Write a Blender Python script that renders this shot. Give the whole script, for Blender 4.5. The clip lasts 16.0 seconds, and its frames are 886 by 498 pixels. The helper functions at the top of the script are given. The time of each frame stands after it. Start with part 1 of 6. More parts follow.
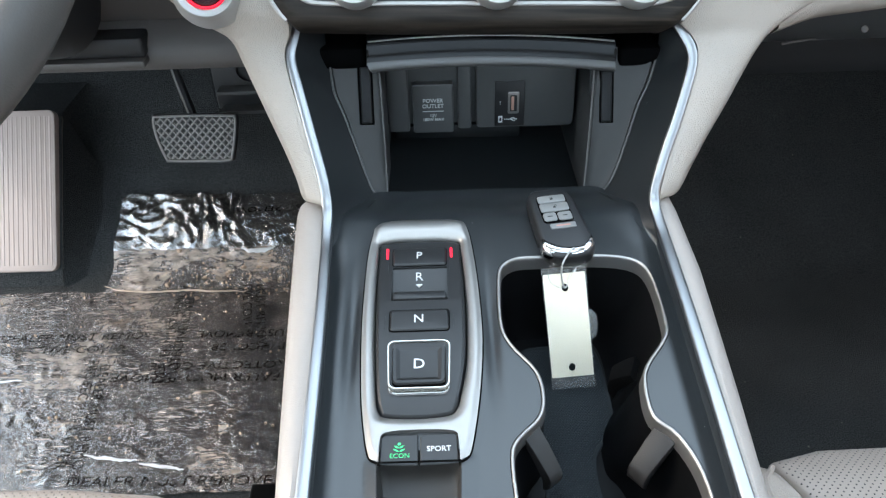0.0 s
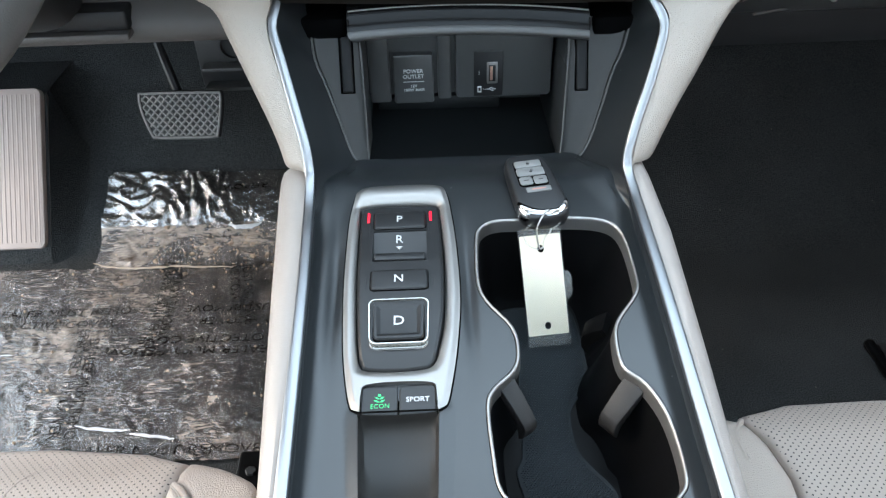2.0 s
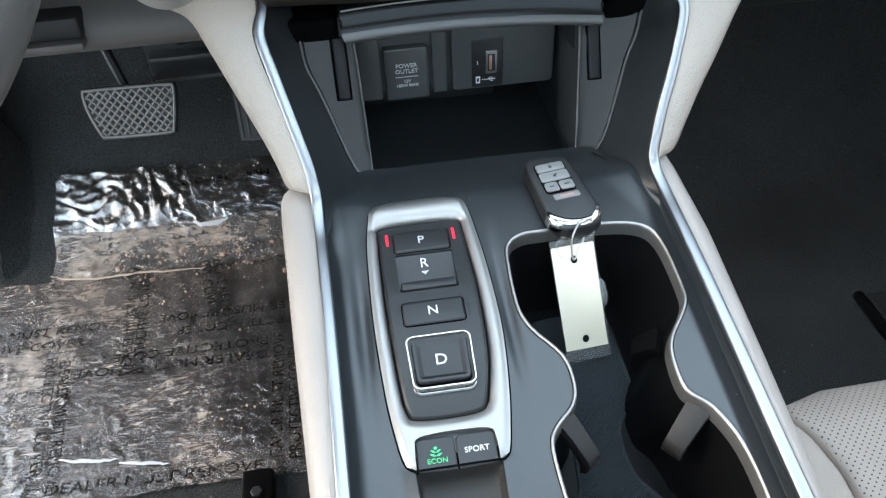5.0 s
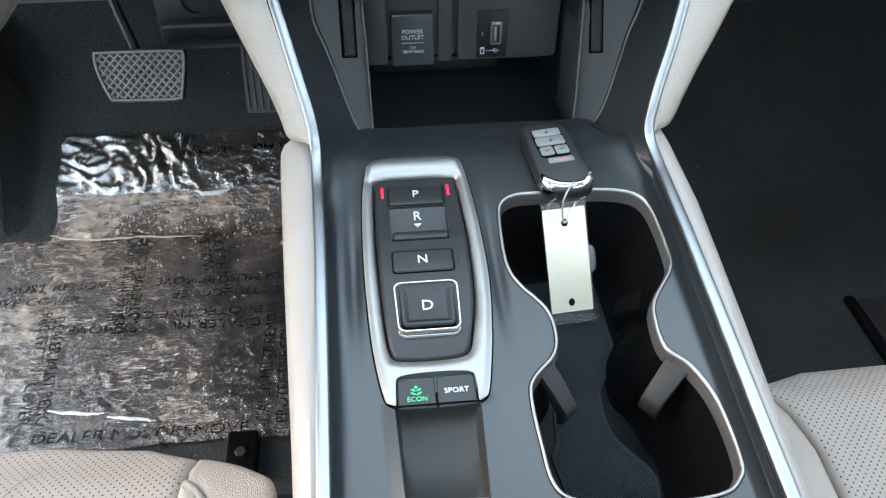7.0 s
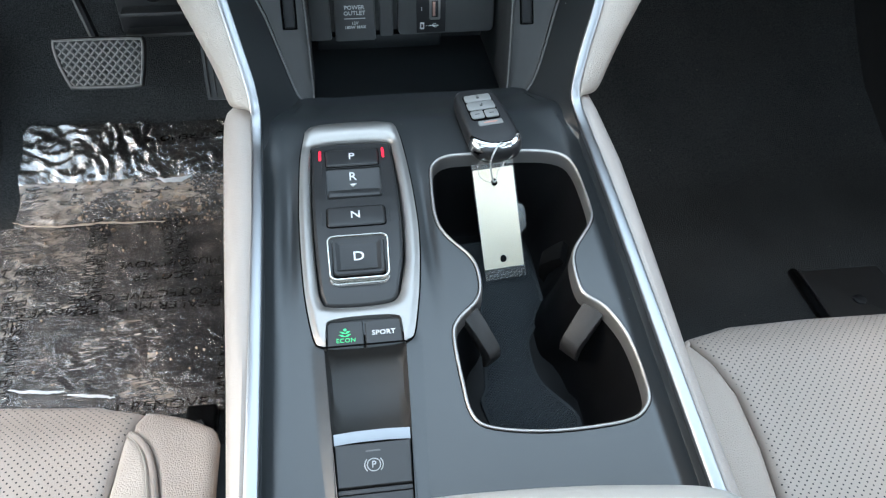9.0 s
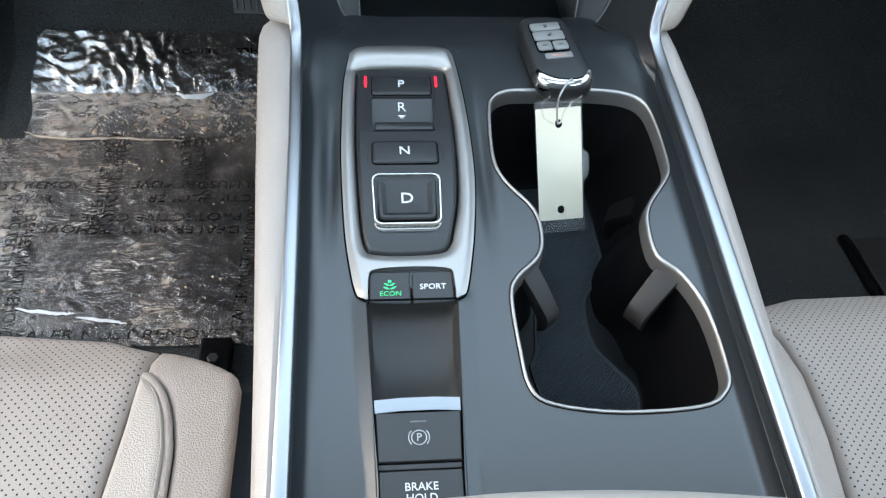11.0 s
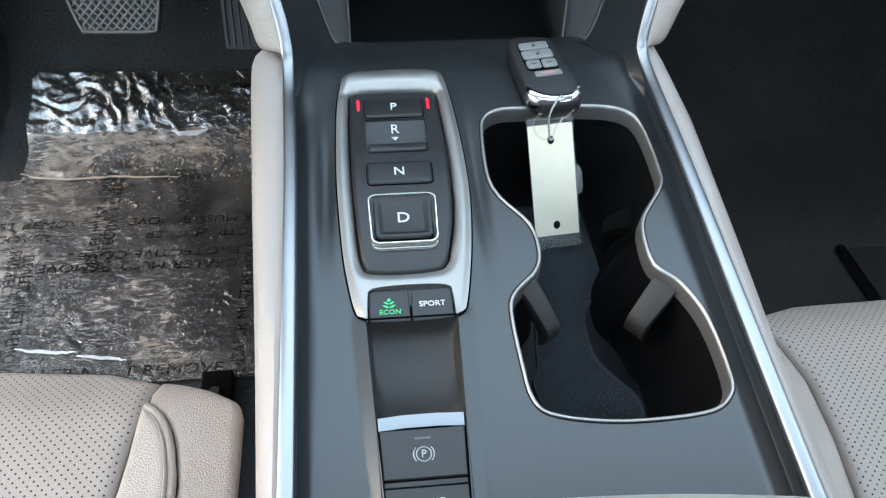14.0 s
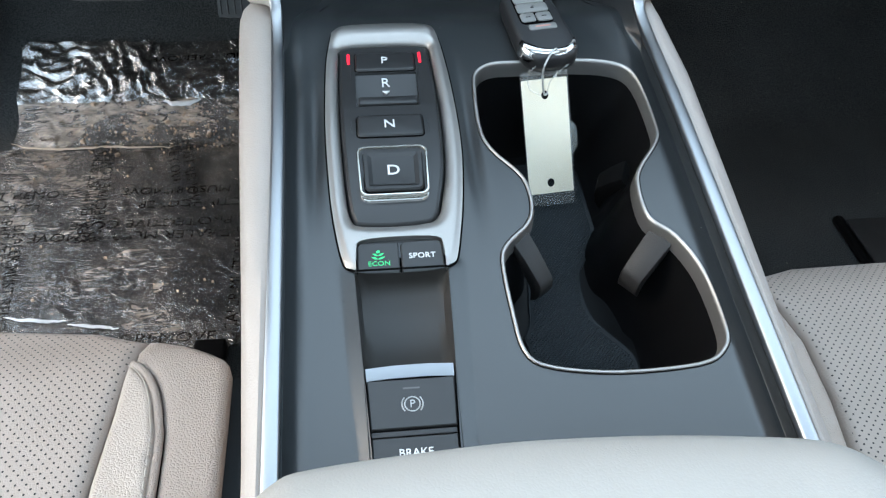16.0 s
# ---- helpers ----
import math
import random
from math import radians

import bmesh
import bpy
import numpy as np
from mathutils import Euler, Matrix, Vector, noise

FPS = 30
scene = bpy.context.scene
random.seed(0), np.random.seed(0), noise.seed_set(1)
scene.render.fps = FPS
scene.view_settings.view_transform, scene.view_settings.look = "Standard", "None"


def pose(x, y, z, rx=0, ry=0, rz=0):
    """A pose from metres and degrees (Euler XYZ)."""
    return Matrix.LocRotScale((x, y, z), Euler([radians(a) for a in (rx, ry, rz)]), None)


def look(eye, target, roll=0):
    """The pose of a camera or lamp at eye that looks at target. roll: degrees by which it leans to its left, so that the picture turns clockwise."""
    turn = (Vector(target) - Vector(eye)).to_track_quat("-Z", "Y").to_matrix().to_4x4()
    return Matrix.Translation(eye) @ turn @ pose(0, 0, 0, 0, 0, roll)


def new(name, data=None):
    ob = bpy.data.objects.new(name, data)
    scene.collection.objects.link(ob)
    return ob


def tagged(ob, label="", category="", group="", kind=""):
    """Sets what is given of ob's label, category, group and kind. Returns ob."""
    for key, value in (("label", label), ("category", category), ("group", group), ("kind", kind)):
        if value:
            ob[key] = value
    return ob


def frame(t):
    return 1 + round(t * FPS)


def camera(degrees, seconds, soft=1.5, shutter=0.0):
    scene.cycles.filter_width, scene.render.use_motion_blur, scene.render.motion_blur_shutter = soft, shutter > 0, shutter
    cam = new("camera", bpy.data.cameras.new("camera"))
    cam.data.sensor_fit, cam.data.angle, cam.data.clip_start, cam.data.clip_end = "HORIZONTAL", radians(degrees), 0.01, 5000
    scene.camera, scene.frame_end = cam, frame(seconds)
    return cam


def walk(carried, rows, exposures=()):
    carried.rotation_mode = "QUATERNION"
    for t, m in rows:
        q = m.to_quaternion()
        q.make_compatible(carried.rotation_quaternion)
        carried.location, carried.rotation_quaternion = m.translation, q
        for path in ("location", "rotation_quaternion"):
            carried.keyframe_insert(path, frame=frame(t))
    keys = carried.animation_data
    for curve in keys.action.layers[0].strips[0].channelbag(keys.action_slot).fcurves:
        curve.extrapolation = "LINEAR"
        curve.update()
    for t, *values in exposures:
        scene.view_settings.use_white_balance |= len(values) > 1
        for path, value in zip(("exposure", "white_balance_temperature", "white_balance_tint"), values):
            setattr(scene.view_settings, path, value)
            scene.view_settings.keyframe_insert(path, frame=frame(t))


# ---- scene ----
cam = camera(59.6, 16.0, 1.25)
METRES, EYE, TILT, LEAN, TURN = 0.6, 0.676, -37.0, 1.52, -0.97
ROWS = [
    (0.0, 0.0, 0.0, 0.0, -0.0, 0.0, -0.0),
    (0.5, 0.0049, -0.033, -0.0213, -0.2, -0.66, -0.62),
    (1.0, 0.0038, -0.032, -0.0243, -0.17, -0.54, -0.64),
    (1.5, 0.0066, -0.0353, -0.0262, -0.39, -0.49, -0.26),
    (2.0, 0.0116, -0.0263, -0.0238, -0.74, -1.13, 0.45),
    (2.5, 0.0109, 0.0276, 0.0251, -1.25, -5.92, 1.51),
    (3.0, -0.0162, 0.0259, 0.1168, -1.56, -9.65, 1.7),
    (3.5, -0.0436, -0.1135, 0.1117, -2.08, -5.17, 4.9),
    (4.0, -0.0543, -0.1014, 0.0539, -3.76, -3.36, 5.18),
    (4.5, -0.0543, -0.0371, 0.0534, -5.22, -2.03, 4.79),
    (7.0, -0.0676, 0.025, 0.0015, -5.0, -4.72, 1.44),
    (7.5, -0.069, 0.0238, -0.0012, -5.2, -4.72, 1.49),
    (8.0, -0.0986, -0.0068, -0.001, -4.32, -4.01, 0.15),
    (8.5, -0.0228, -0.0242, -0.0476, -5.22, -4.06, 1.46),
    (9.0, -0.023, -0.0225, -0.0464, -6.44, -4.46, 2.16),
    (9.5, -0.0336, -0.0207, -0.0518, -6.19, -4.86, 1.08),
    (10.0, -0.0341, 0.0082, -0.0527, -6.13, -7.03, -0.01),
    (12.5, -0.0759, 0.0643, -0.0446, -6.57, -9.04, -2.14),
    (13.0, -0.0439, 0.0608, -0.0344, -6.2, -9.19, -0.19),
    (13.5, -0.0475, 0.0539, -0.0441, -5.89, -8.03, 0.98),
    (14.0, -0.0552, 0.0609, -0.0543, -5.75, -6.99, 0.61),
    (14.5, -0.059, 0.0598, -0.0616, -5.38, -7.11, -0.33),
    (15.0, -0.0617, 0.0586, -0.0632, -5.31, -7.09, -0.73),
    (15.5, -0.0607, 0.0589, -0.0659, -5.55, -7.13, -0.72),
    (16.0, -0.048, 0.0697, -0.0822, -5.85, -8.16, 0.55),
]
MORE = [
    (2.3, look((0.008, -0.008, 0.669), (0.039, 1.510, -0.633), -2.6)),
    (2.7, look((-0.010, 0.061, 0.713), (0.025, 1.454, -0.722), -3.2)),
    (3.2, look((-0.006, 0.030, 0.746), (0.036, 1.423, -0.689), -3.8)),
    (4.7, look((-0.038, 0.042, 0.688), (0.121, 1.512, -0.658), -3.0)),
    (6.8, look((-0.050, 0.029, 0.685), (0.120, 1.529, -0.627), 0.4)),
    (10.2, look((-0.024, 0.007, 0.639), (0.163, 1.377, -0.807), 3.6)),
    (12.3, look((-0.045, 0.019, 0.631), (0.158, 1.392, -0.809), 5.6)),
]
FIRST = pose(0, 0, EYE, TILT, LEAN, TURN)
PATH = MORE + [(t, FIRST @ pose(METRES * x, METRES * y, METRES * z, 90 + pitch, roll, yaw)) for t, x, y, z, yaw, pitch, roll in ROWS]
walk(cam, sorted(PATH, key=lambda row: row[0]), exposures=[(0.0, 1.34, 6650, 7), (7.5, 1.36, 6600, 6), (9.0, 1.27, 6500, 6), (10.2, 1.18, 6400, 6), (12.5, 1.12, 6400, 5), (16.0, 1.09, 6400, 5)])

# ---- world and light ----
world = bpy.data.worlds.new("sky")
scene.world = world
world.use_nodes = True
wn = world.node_tree
sky = wn.nodes.new("ShaderNodeTexSky")
sky.sky_type, sky.sun_disc = "NISHITA", False
sky.sun_elevation, sky.sun_rotation = radians(30), radians(-90)
sky.air_density, sky.dust_density = 1.0, 4.0
# thin bright cloud over the clear sky
cloud = wn.nodes.new("ShaderNodeMixRGB")
cloud.inputs[0].default_value = 0.6
cloud.inputs[2].default_value = (13.7, 17.5, 21.7, 1)
wn.links.new(sky.outputs[0], cloud.inputs[1])
wn.links.new(cloud.outputs[0], wn.nodes["Background"].inputs[0])
wn.nodes["Background"].inputs[1].default_value = 0.15
sun = new("sun", bpy.data.lights.new("sun", "SUN"))
sun.data.energy, sun.data.angle, sun.data.color = 0.7, radians(26), (1.0, 0.73, 0.54)
sun.matrix_world = look((-4.0, 0.2, 2.3), (0, 0, 0))


# ---- materials ----
def nodes_of(m):
    m.use_nodes = True
    t = m.node_tree
    return t, t.nodes["Principled BSDF"]


def material(name, color, rough=0.5, metal=0.0, grain=0.0, grain_size=0.002, tint=0.1, tint_size=0.05, spec=0.5, rough_var=0.06, specks=False):
    """A surface with broad tint variation, fine relief and uneven gloss."""
    m = bpy.data.materials.new(name)
    t, p = nodes_of(m)
    n, l = t.nodes, t.links
    tc = n.new("ShaderNodeTexCoord")
    big = n.new("ShaderNodeTexNoise")
    big.inputs["Scale"].default_value = 1 / tint_size
    big.inputs["Detail"].default_value = 5
    l.new(tc.outputs["Object"], big.inputs["Vector"])
    mix = n.new("ShaderNodeMixRGB")
    mix.inputs[1].default_value = (*[c * (1 - tint) for c in color], 1)
    mix.inputs[2].default_value = (*[min(1, c * (1 + tint)) for c in color], 1)
    l.new(big.outputs["Fac"], mix.inputs[0])
    l.new(mix.outputs[0], p.inputs["Base Color"])
    mr = n.new("ShaderNodeMapRange")
    mr.inputs[3].default_value, mr.inputs[4].default_value = max(0.02, rough - rough_var), rough + rough_var
    l.new(big.outputs["Fac"], mr.inputs[0])
    l.new(mr.outputs[0], p.inputs["Roughness"])
    p.inputs["Metallic"].default_value = metal
    p.inputs["Specular IOR Level"].default_value = spec
    if specks:
        # sparse grains of dust
        vo = n.new("ShaderNodeTexVoronoi")
        vo.inputs["Scale"].default_value = 70
        l.new(tc.outputs["Object"], vo.inputs["Vector"])
        near = n.new("ShaderNodeMapRange")
        near.inputs[1].default_value, near.inputs[2].default_value, near.inputs[3].default_value, near.inputs[4].default_value = 0.014, 0.026, 1, 0
        l.new(vo.outputs["Distance"], near.inputs[0])
        mote = n.new("ShaderNodeMixRGB")
        mote.inputs[2].default_value = (0.5, 0.48, 0.45, 1)
        l.new(near.outputs[0], mote.inputs[0])
        l.new(mix.outputs[0], mote.inputs[1])
        l.new(mote.outputs[0], p.inputs["Base Color"])
    if grain:
        fine = n.new("ShaderNodeTexNoise")
        fine.inputs["Scale"].default_value = 1 / grain_size
        fine.inputs["Detail"].default_value = 2
        l.new(tc.outputs["Object"], fine.inputs["Vector"])
        bump = n.new("ShaderNodeBump")
        bump.inputs["Strength"].default_value = grain
        bump.inputs["Distance"].default_value = grain_size * 0.3
        l.new(fine.outputs["Fac"], bump.inputs["Height"])
        l.new(bump.outputs[0], p.inputs["Normal"])
    return m


def leather(name, color, holes=False, strength=0.5):
    """Grained leather; with holes, a staggered pattern of fine punched dots."""
    m = bpy.data.materials.new(name)
    t, p = nodes_of(m)
    n, l = t.nodes, t.links
    tc = n.new("ShaderNodeTexCoord")
    big = n.new("ShaderNodeTexNoise")
    big.inputs["Scale"].default_value, big.inputs["Detail"].default_value = 14, 6
    l.new(tc.outputs["Object"], big.inputs["Vector"])
    mix = n.new("ShaderNodeMixRGB")
    mix.inputs[1].default_value = (*[c * 0.93 for c in color], 1)
    mix.inputs[2].default_value = (*[min(1, c * 1.06) for c in color], 1)
    l.new(big.outputs["Fac"], mix.inputs[0])
    cells = n.new("ShaderNodeTexVoronoi")
    cells.feature = "DISTANCE_TO_EDGE"
    cells.inputs["Scale"].default_value = 640
    warp = n.new("ShaderNodeTexNoise")
    warp.inputs["Scale"].default_value = 300
    l.new(tc.outputs["Object"], warp.inputs["Vector"])
    add = n.new("ShaderNodeMixRGB")
    add.blend_type, add.inputs[0].default_value = "ADD", 0.0012
    l.new(tc.outputs["Object"], add.inputs[1])
    l.new(warp.outputs["Color"], add.inputs[2])
    l.new(add.outputs[0], cells.inputs["Vector"])
    ramp = n.new("ShaderNodeMapRange")
    ramp.inputs[2].default_value = 0.25
    l.new(cells.outputs["Distance"], ramp.inputs[0])
    bump = n.new("ShaderNodeBump")
    bump.inputs["Strength"].default_value, bump.inputs["Distance"].default_value = strength, 0.0006
    l.new(ramp.outputs[0], bump.inputs["Height"])
    folds = n.new("ShaderNodeTexNoise")
    folds.inputs["Scale"].default_value, folds.inputs["Detail"].default_value = 60, 3
    l.new(tc.outputs["Object"], folds.inputs["Vector"])
    bump2 = n.new("ShaderNodeBump")
    bump2.inputs["Strength"].default_value, bump2.inputs["Distance"].default_value = 0.15, 0.002
    l.new(folds.outputs["Fac"], bump2.inputs["Height"])
    l.new(bump.outputs[0], bump2.inputs["Normal"])
    l.new(bump2.outputs[0], p.inputs["Normal"])
    p.inputs["Roughness"].default_value = 0.44
    p.inputs["Specular IOR Level"].default_value = 0.4
    last = mix.outputs[0]
    if holes:
        dots = None
        for shift in (0.0, 0.5):
            sc = n.new("ShaderNodeVectorMath")
            sc.operation = "MULTIPLY_ADD"
            sc.inputs[1].default_value, sc.inputs[2].default_value = (1 / 0.0053, 1 / 0.0053, 0), (shift, shift, 0)
            l.new(tc.outputs["Object"], sc.inputs[0])
            fr = n.new("ShaderNodeVectorMath")
            fr.operation = "FRACTION"
            l.new(sc.outputs[0], fr.inputs[0])
            ce = n.new("ShaderNodeVectorMath")
            ce.operation = "SUBTRACT"
            ce.inputs[1].default_value = (0.5, 0.5, 0)
            l.new(fr.outputs[0], ce.inputs[0])
            le = n.new("ShaderNodeVectorMath")
            le.operation = "LENGTH"
            l.new(ce.outputs[0], le.inputs[0])
            if dots is None:
                dots = le.outputs["Value"]
            else:
                mn = n.new("ShaderNodeMath")
                mn.operation = "MINIMUM"
                l.new(dots, mn.inputs[0])
                l.new(le.outputs["Value"], mn.inputs[1])
                dots = mn.outputs[0]
        geo = n.new("ShaderNodeNewGeometry")
        sep = n.new("ShaderNodeSeparateXYZ")
        l.new(geo.outputs["Normal"], sep.inputs[0])
        side = n.new("ShaderNodeMath")
        side.operation, side.inputs[1].default_value = "LESS_THAN", 0.75
        l.new(sep.outputs["Z"], side.inputs[0])
        off = n.new("ShaderNodeMath")
        off.operation = "ADD"
        l.new(dots, off.inputs[0])
        l.new(side.outputs[0], off.inputs[1])
        dots = off.outputs[0]
        edge = n.new("ShaderNodeMapRange")
        edge.inputs[1].default_value, edge.inputs[2].default_value = 0.096, 0.122
        l.new(dots, edge.inputs[0])
        dark = n.new("ShaderNodeMixRGB")
        dark.inputs[1].default_value = (0.010, 0.009, 0.008, 1)
        l.new(edge.outputs[0], dark.inputs[0])
        l.new(last, dark.inputs[2])
        last = dark.outputs[0]
    l.new(last, p.inputs["Base Color"])
    return m


def carpet_material():
    m = bpy.data.materials.new("carpet")
    t, p = nodes_of(m)
    n, l = t.nodes, t.links
    tc = n.new("ShaderNodeTexCoord")
    fuzz = n.new("ShaderNodeTexNoise")
    fuzz.inputs["Scale"].default_value, fuzz.inputs["Detail"].default_value = 650, 5
    l.new(tc.outputs["Object"], fuzz.inputs["Vector"])
    wear = n.new("ShaderNodeTexNoise")
    wear.inputs["Scale"].default_value, wear.inputs["Detail"].default_value = 9, 6
    l.new(tc.outputs["Object"], wear.inputs["Vector"])
    r = n.new("ShaderNodeValToRGB")
    r.color_ramp.elements[0].position, r.color_ramp.elements[0].color = 0.35, (0.027, 0.029, 0.030, 1)
    r.color_ramp.elements[1].position, r.color_ramp.elements[1].color = 0.7, (0.098, 0.097, 0.096, 1)
    l.new(fuzz.outputs["Fac"], r.inputs[0])
    mix = n.new("ShaderNodeMixRGB")
    mix.blend_type = "MULTIPLY"
    mix.inputs[0].default_value = 0.6
    l.new(r.outputs[0], mix.inputs[1])
    l.new(wear.outputs["Fac"], mix.inputs[2])
    crumbs = n.new("ShaderNodeTexVoronoi")
    crumbs.inputs["Scale"].default_value = 30
    l.new(tc.outputs["Object"], crumbs.inputs["Vector"])
    cm = n.new("ShaderNodeMapRange")
    cm.inputs[1].default_value, cm.inputs[2].default_value, cm.inputs[3].default_value, cm.inputs[4].default_value = 0.02, 0.045, 1, 0
    l.new(crumbs.outputs["Distance"], cm.inputs[0])
    mix2 = n.new("ShaderNodeMixRGB")
    mix2.inputs[2].default_value = (0.16, 0.145, 0.13, 1)
    l.new(cm.outputs[0], mix2.inputs[0])
    l.new(mix.outputs[0], mix2.inputs[1])
    l.new(mix2.outputs[0], p.inputs["Base Color"])
    p.inputs["Roughness"].default_value = 0.95
    p.inputs["Specular IOR Level"].default_value = 0.1
    b = n.new("ShaderNodeBump")
    b.inputs["Strength"].default_value, b.inputs["Distance"].default_value = 0.9, 0.003
    l.new(fuzz.outputs["Fac"], b.inputs["Height"])
    l.new(b.outputs[0], p.inputs["Normal"])
    return m


def film_material(name, mud_amount, ior, gloss_rough, base, shine, folds=44, depth=0.013, streaks=0.0):
    """Clear crinkled plastic, dusty and smeared with dry mud."""
    m = bpy.data.materials.new(name)
    t, p = nodes_of(m)
    n, l = t.nodes, t.links
    tc = n.new("ShaderNodeTexCoord")

    def tex(scale, detail, rough=0.6, kind="FBM", turn=0.0, stretch=1.0, distort=0.0):
        mp = n.new("ShaderNodeMapping")
        mp.inputs["Rotation"].default_value = (0, 0, turn)
        mp.inputs["Scale"].default_value = (1, stretch, 1)
        l.new(tc.outputs["Object"], mp.inputs["Vector"])
        x = n.new("ShaderNodeTexNoise")
        x.noise_type = kind
        x.inputs["Scale"].default_value, x.inputs["Detail"].default_value, x.inputs["Roughness"].default_value, x.inputs["Distortion"].default_value = scale, detail, rough, distort
        l.new(mp.outputs[0], x.inputs["Vector"])
        return x.outputs["Fac"]

    def span(src, a, b, lo=0.0, hi=1.0):
        r = n.new("ShaderNodeMapRange")
        for i, v in enumerate((a, b, lo, hi)):
            r.inputs[i + 1].default_value = v
        l.new(src, r.inputs[0])
        return r.outputs[0]

    def calc(op, a, b):
        x = n.new("ShaderNodeMath")
        x.operation, x.use_clamp = op, True
        for i, v in enumerate((a, b)):
            if isinstance(v, float):
                x.inputs[i].default_value = v
            else:
                l.new(v, x.inputs[i])
        return x.outputs[0]

    # dry mud drifts towards the toe end
    xyz = n.new("ShaderNodeSeparateXYZ")
    l.new(tc.outputs["Object"], xyz.inputs[0])
    drift = calc("MULTIPLY", span(xyz.outputs["Y"], 0.58, 0.80, 0.0, 0.07), span(xyz.outputs["X"], -0.16, -0.30))
    side = span(xyz.outputs["X"], -0.43, -0.18, 1.0, 0.34)
    mud = calc("MULTIPLY", span(calc("ADD", tex(7, 10, 0.68, distort=0.6), drift), 0.47, 0.70), span(tex(38, 9, 0.72, turn=0.7, stretch=2.6, distort=0.8), 0.30, 0.62))
    lines = calc("MAXIMUM", span(tex(42, 7, 0.72, turn=0.7, stretch=6.0, distort=0.3), 0.52, 0.68), span(tex(70, 8, 0.75, turn=-0.5, stretch=6.0, distort=0.3), 0.53, 0.68))
    haze = calc("MULTIPLY", calc("MULTIPLY", lines, span(tex(6, 4), 0.33, 0.60)), side)
    col = n.new("ShaderNodeMixRGB")
    col.inputs[1].default_value, col.inputs[2].default_value = (*base, 1), (0.37, 0.285, 0.215, 1)
    l.new(mud, col.inputs[0])
    pale = n.new("ShaderNodeMixRGB")
    pale.inputs[2].default_value = (0.52, 0.435, 0.365, 1)
    l.new(haze, pale.inputs[0])
    l.new(col.outputs[0], pale.inputs[1])
    l.new(pale.outputs[0], p.inputs["Base Color"])
    p.inputs["Roughness"].default_value = 0.45
    crease = span(tex(folds, 6, 0.66, kind="RIDGED_MULTIFRACTAL", distort=0.5), 0.0, 2.2)
    fine = calc("ADD", tex(190, 4, 0.7, distort=0.6), calc("MULTIPLY", lines, streaks))
    b1 = n.new("ShaderNodeBump")
    b1.inputs["Strength"].default_value, b1.inputs["Distance"].default_value = 0.9, depth
    l.new(crease, b1.inputs["Height"])
    b2 = n.new("ShaderNodeBump")
    b2.inputs["Strength"].default_value, b2.inputs["Distance"].default_value = 0.55, 0.0022
    l.new(fine, b2.inputs["Height"])
    l.new(b1.outputs[0], b2.inputs["Normal"])
    l.new(b2.outputs[0], p.inputs["Normal"])
    clear = n.new("ShaderNodeBsdfTransparent")
    clear.inputs[0].default_value = (0.8, 0.8, 0.8, 1)
    gloss = n.new("ShaderNodeBsdfGlossy")
    gloss.inputs["Roughness"].default_value = gloss_rough
    l.new(b2.outputs[0], gloss.inputs["Normal"])
    fres = n.new("ShaderNodeFresnel")
    fres.inputs["IOR"].default_value = ior
    l.new(b2.outputs[0], fres.inputs["Normal"])
    dust = n.new("ShaderNodeMixShader")
    l.new(calc("ADD", calc("MULTIPLY", calc("MAXIMUM", mud, haze), mud_amount), calc("MULTIPLY", side, 0.30 * mud_amount)), dust.inputs[0])
    l.new(clear.outputs[0], dust.inputs[1])
    l.new(p.outputs[0], dust.inputs[2])
    out = n.new("ShaderNodeMixShader")
    l.new(calc("MULTIPLY", fres.outputs[0], shine), out.inputs[0])
    l.new(dust.outputs[0], out.inputs[1])
    l.new(gloss.outputs[0], out.inputs[2])
    l.new(out.outputs[0], n["Material Output"].inputs["Surface"])
    return m


def ink_material():
    """Black print, rubbed away in patches and under dust."""
    m = bpy.data.materials.new("rubbed_print")
    t, p = nodes_of(m)
    n, l = t.nodes, t.links
    p.inputs["Base Color"].default_value = (0.015, 0.015, 0.017, 1)
    p.inputs["Roughness"].default_value = 0.5
    tc = n.new("ShaderNodeTexCoord")
    z = n.new("ShaderNodeTexNoise")
    z.inputs["Scale"].default_value, z.inputs["Detail"].default_value = 38, 5
    l.new(tc.outputs["Object"], z.inputs["Vector"])
    r = n.new("ShaderNodeMapRange")
    for i, v in enumerate((0.38, 0.66, 0.92, 0.25)):
        r.inputs[i + 1].default_value = v
    l.new(z.outputs["Fac"], r.inputs[0])
    clear = n.new("ShaderNodeBsdfTransparent")
    mx = n.new("ShaderNodeMixShader")
    l.new(r.outputs[0], mx.inputs[0])
    l.new(clear.outputs[0], mx.inputs[1])
    l.new(p.outputs[0], mx.inputs[2])
    l.new(mx.outputs[0], n["Material Output"].inputs["Surface"])
    return m


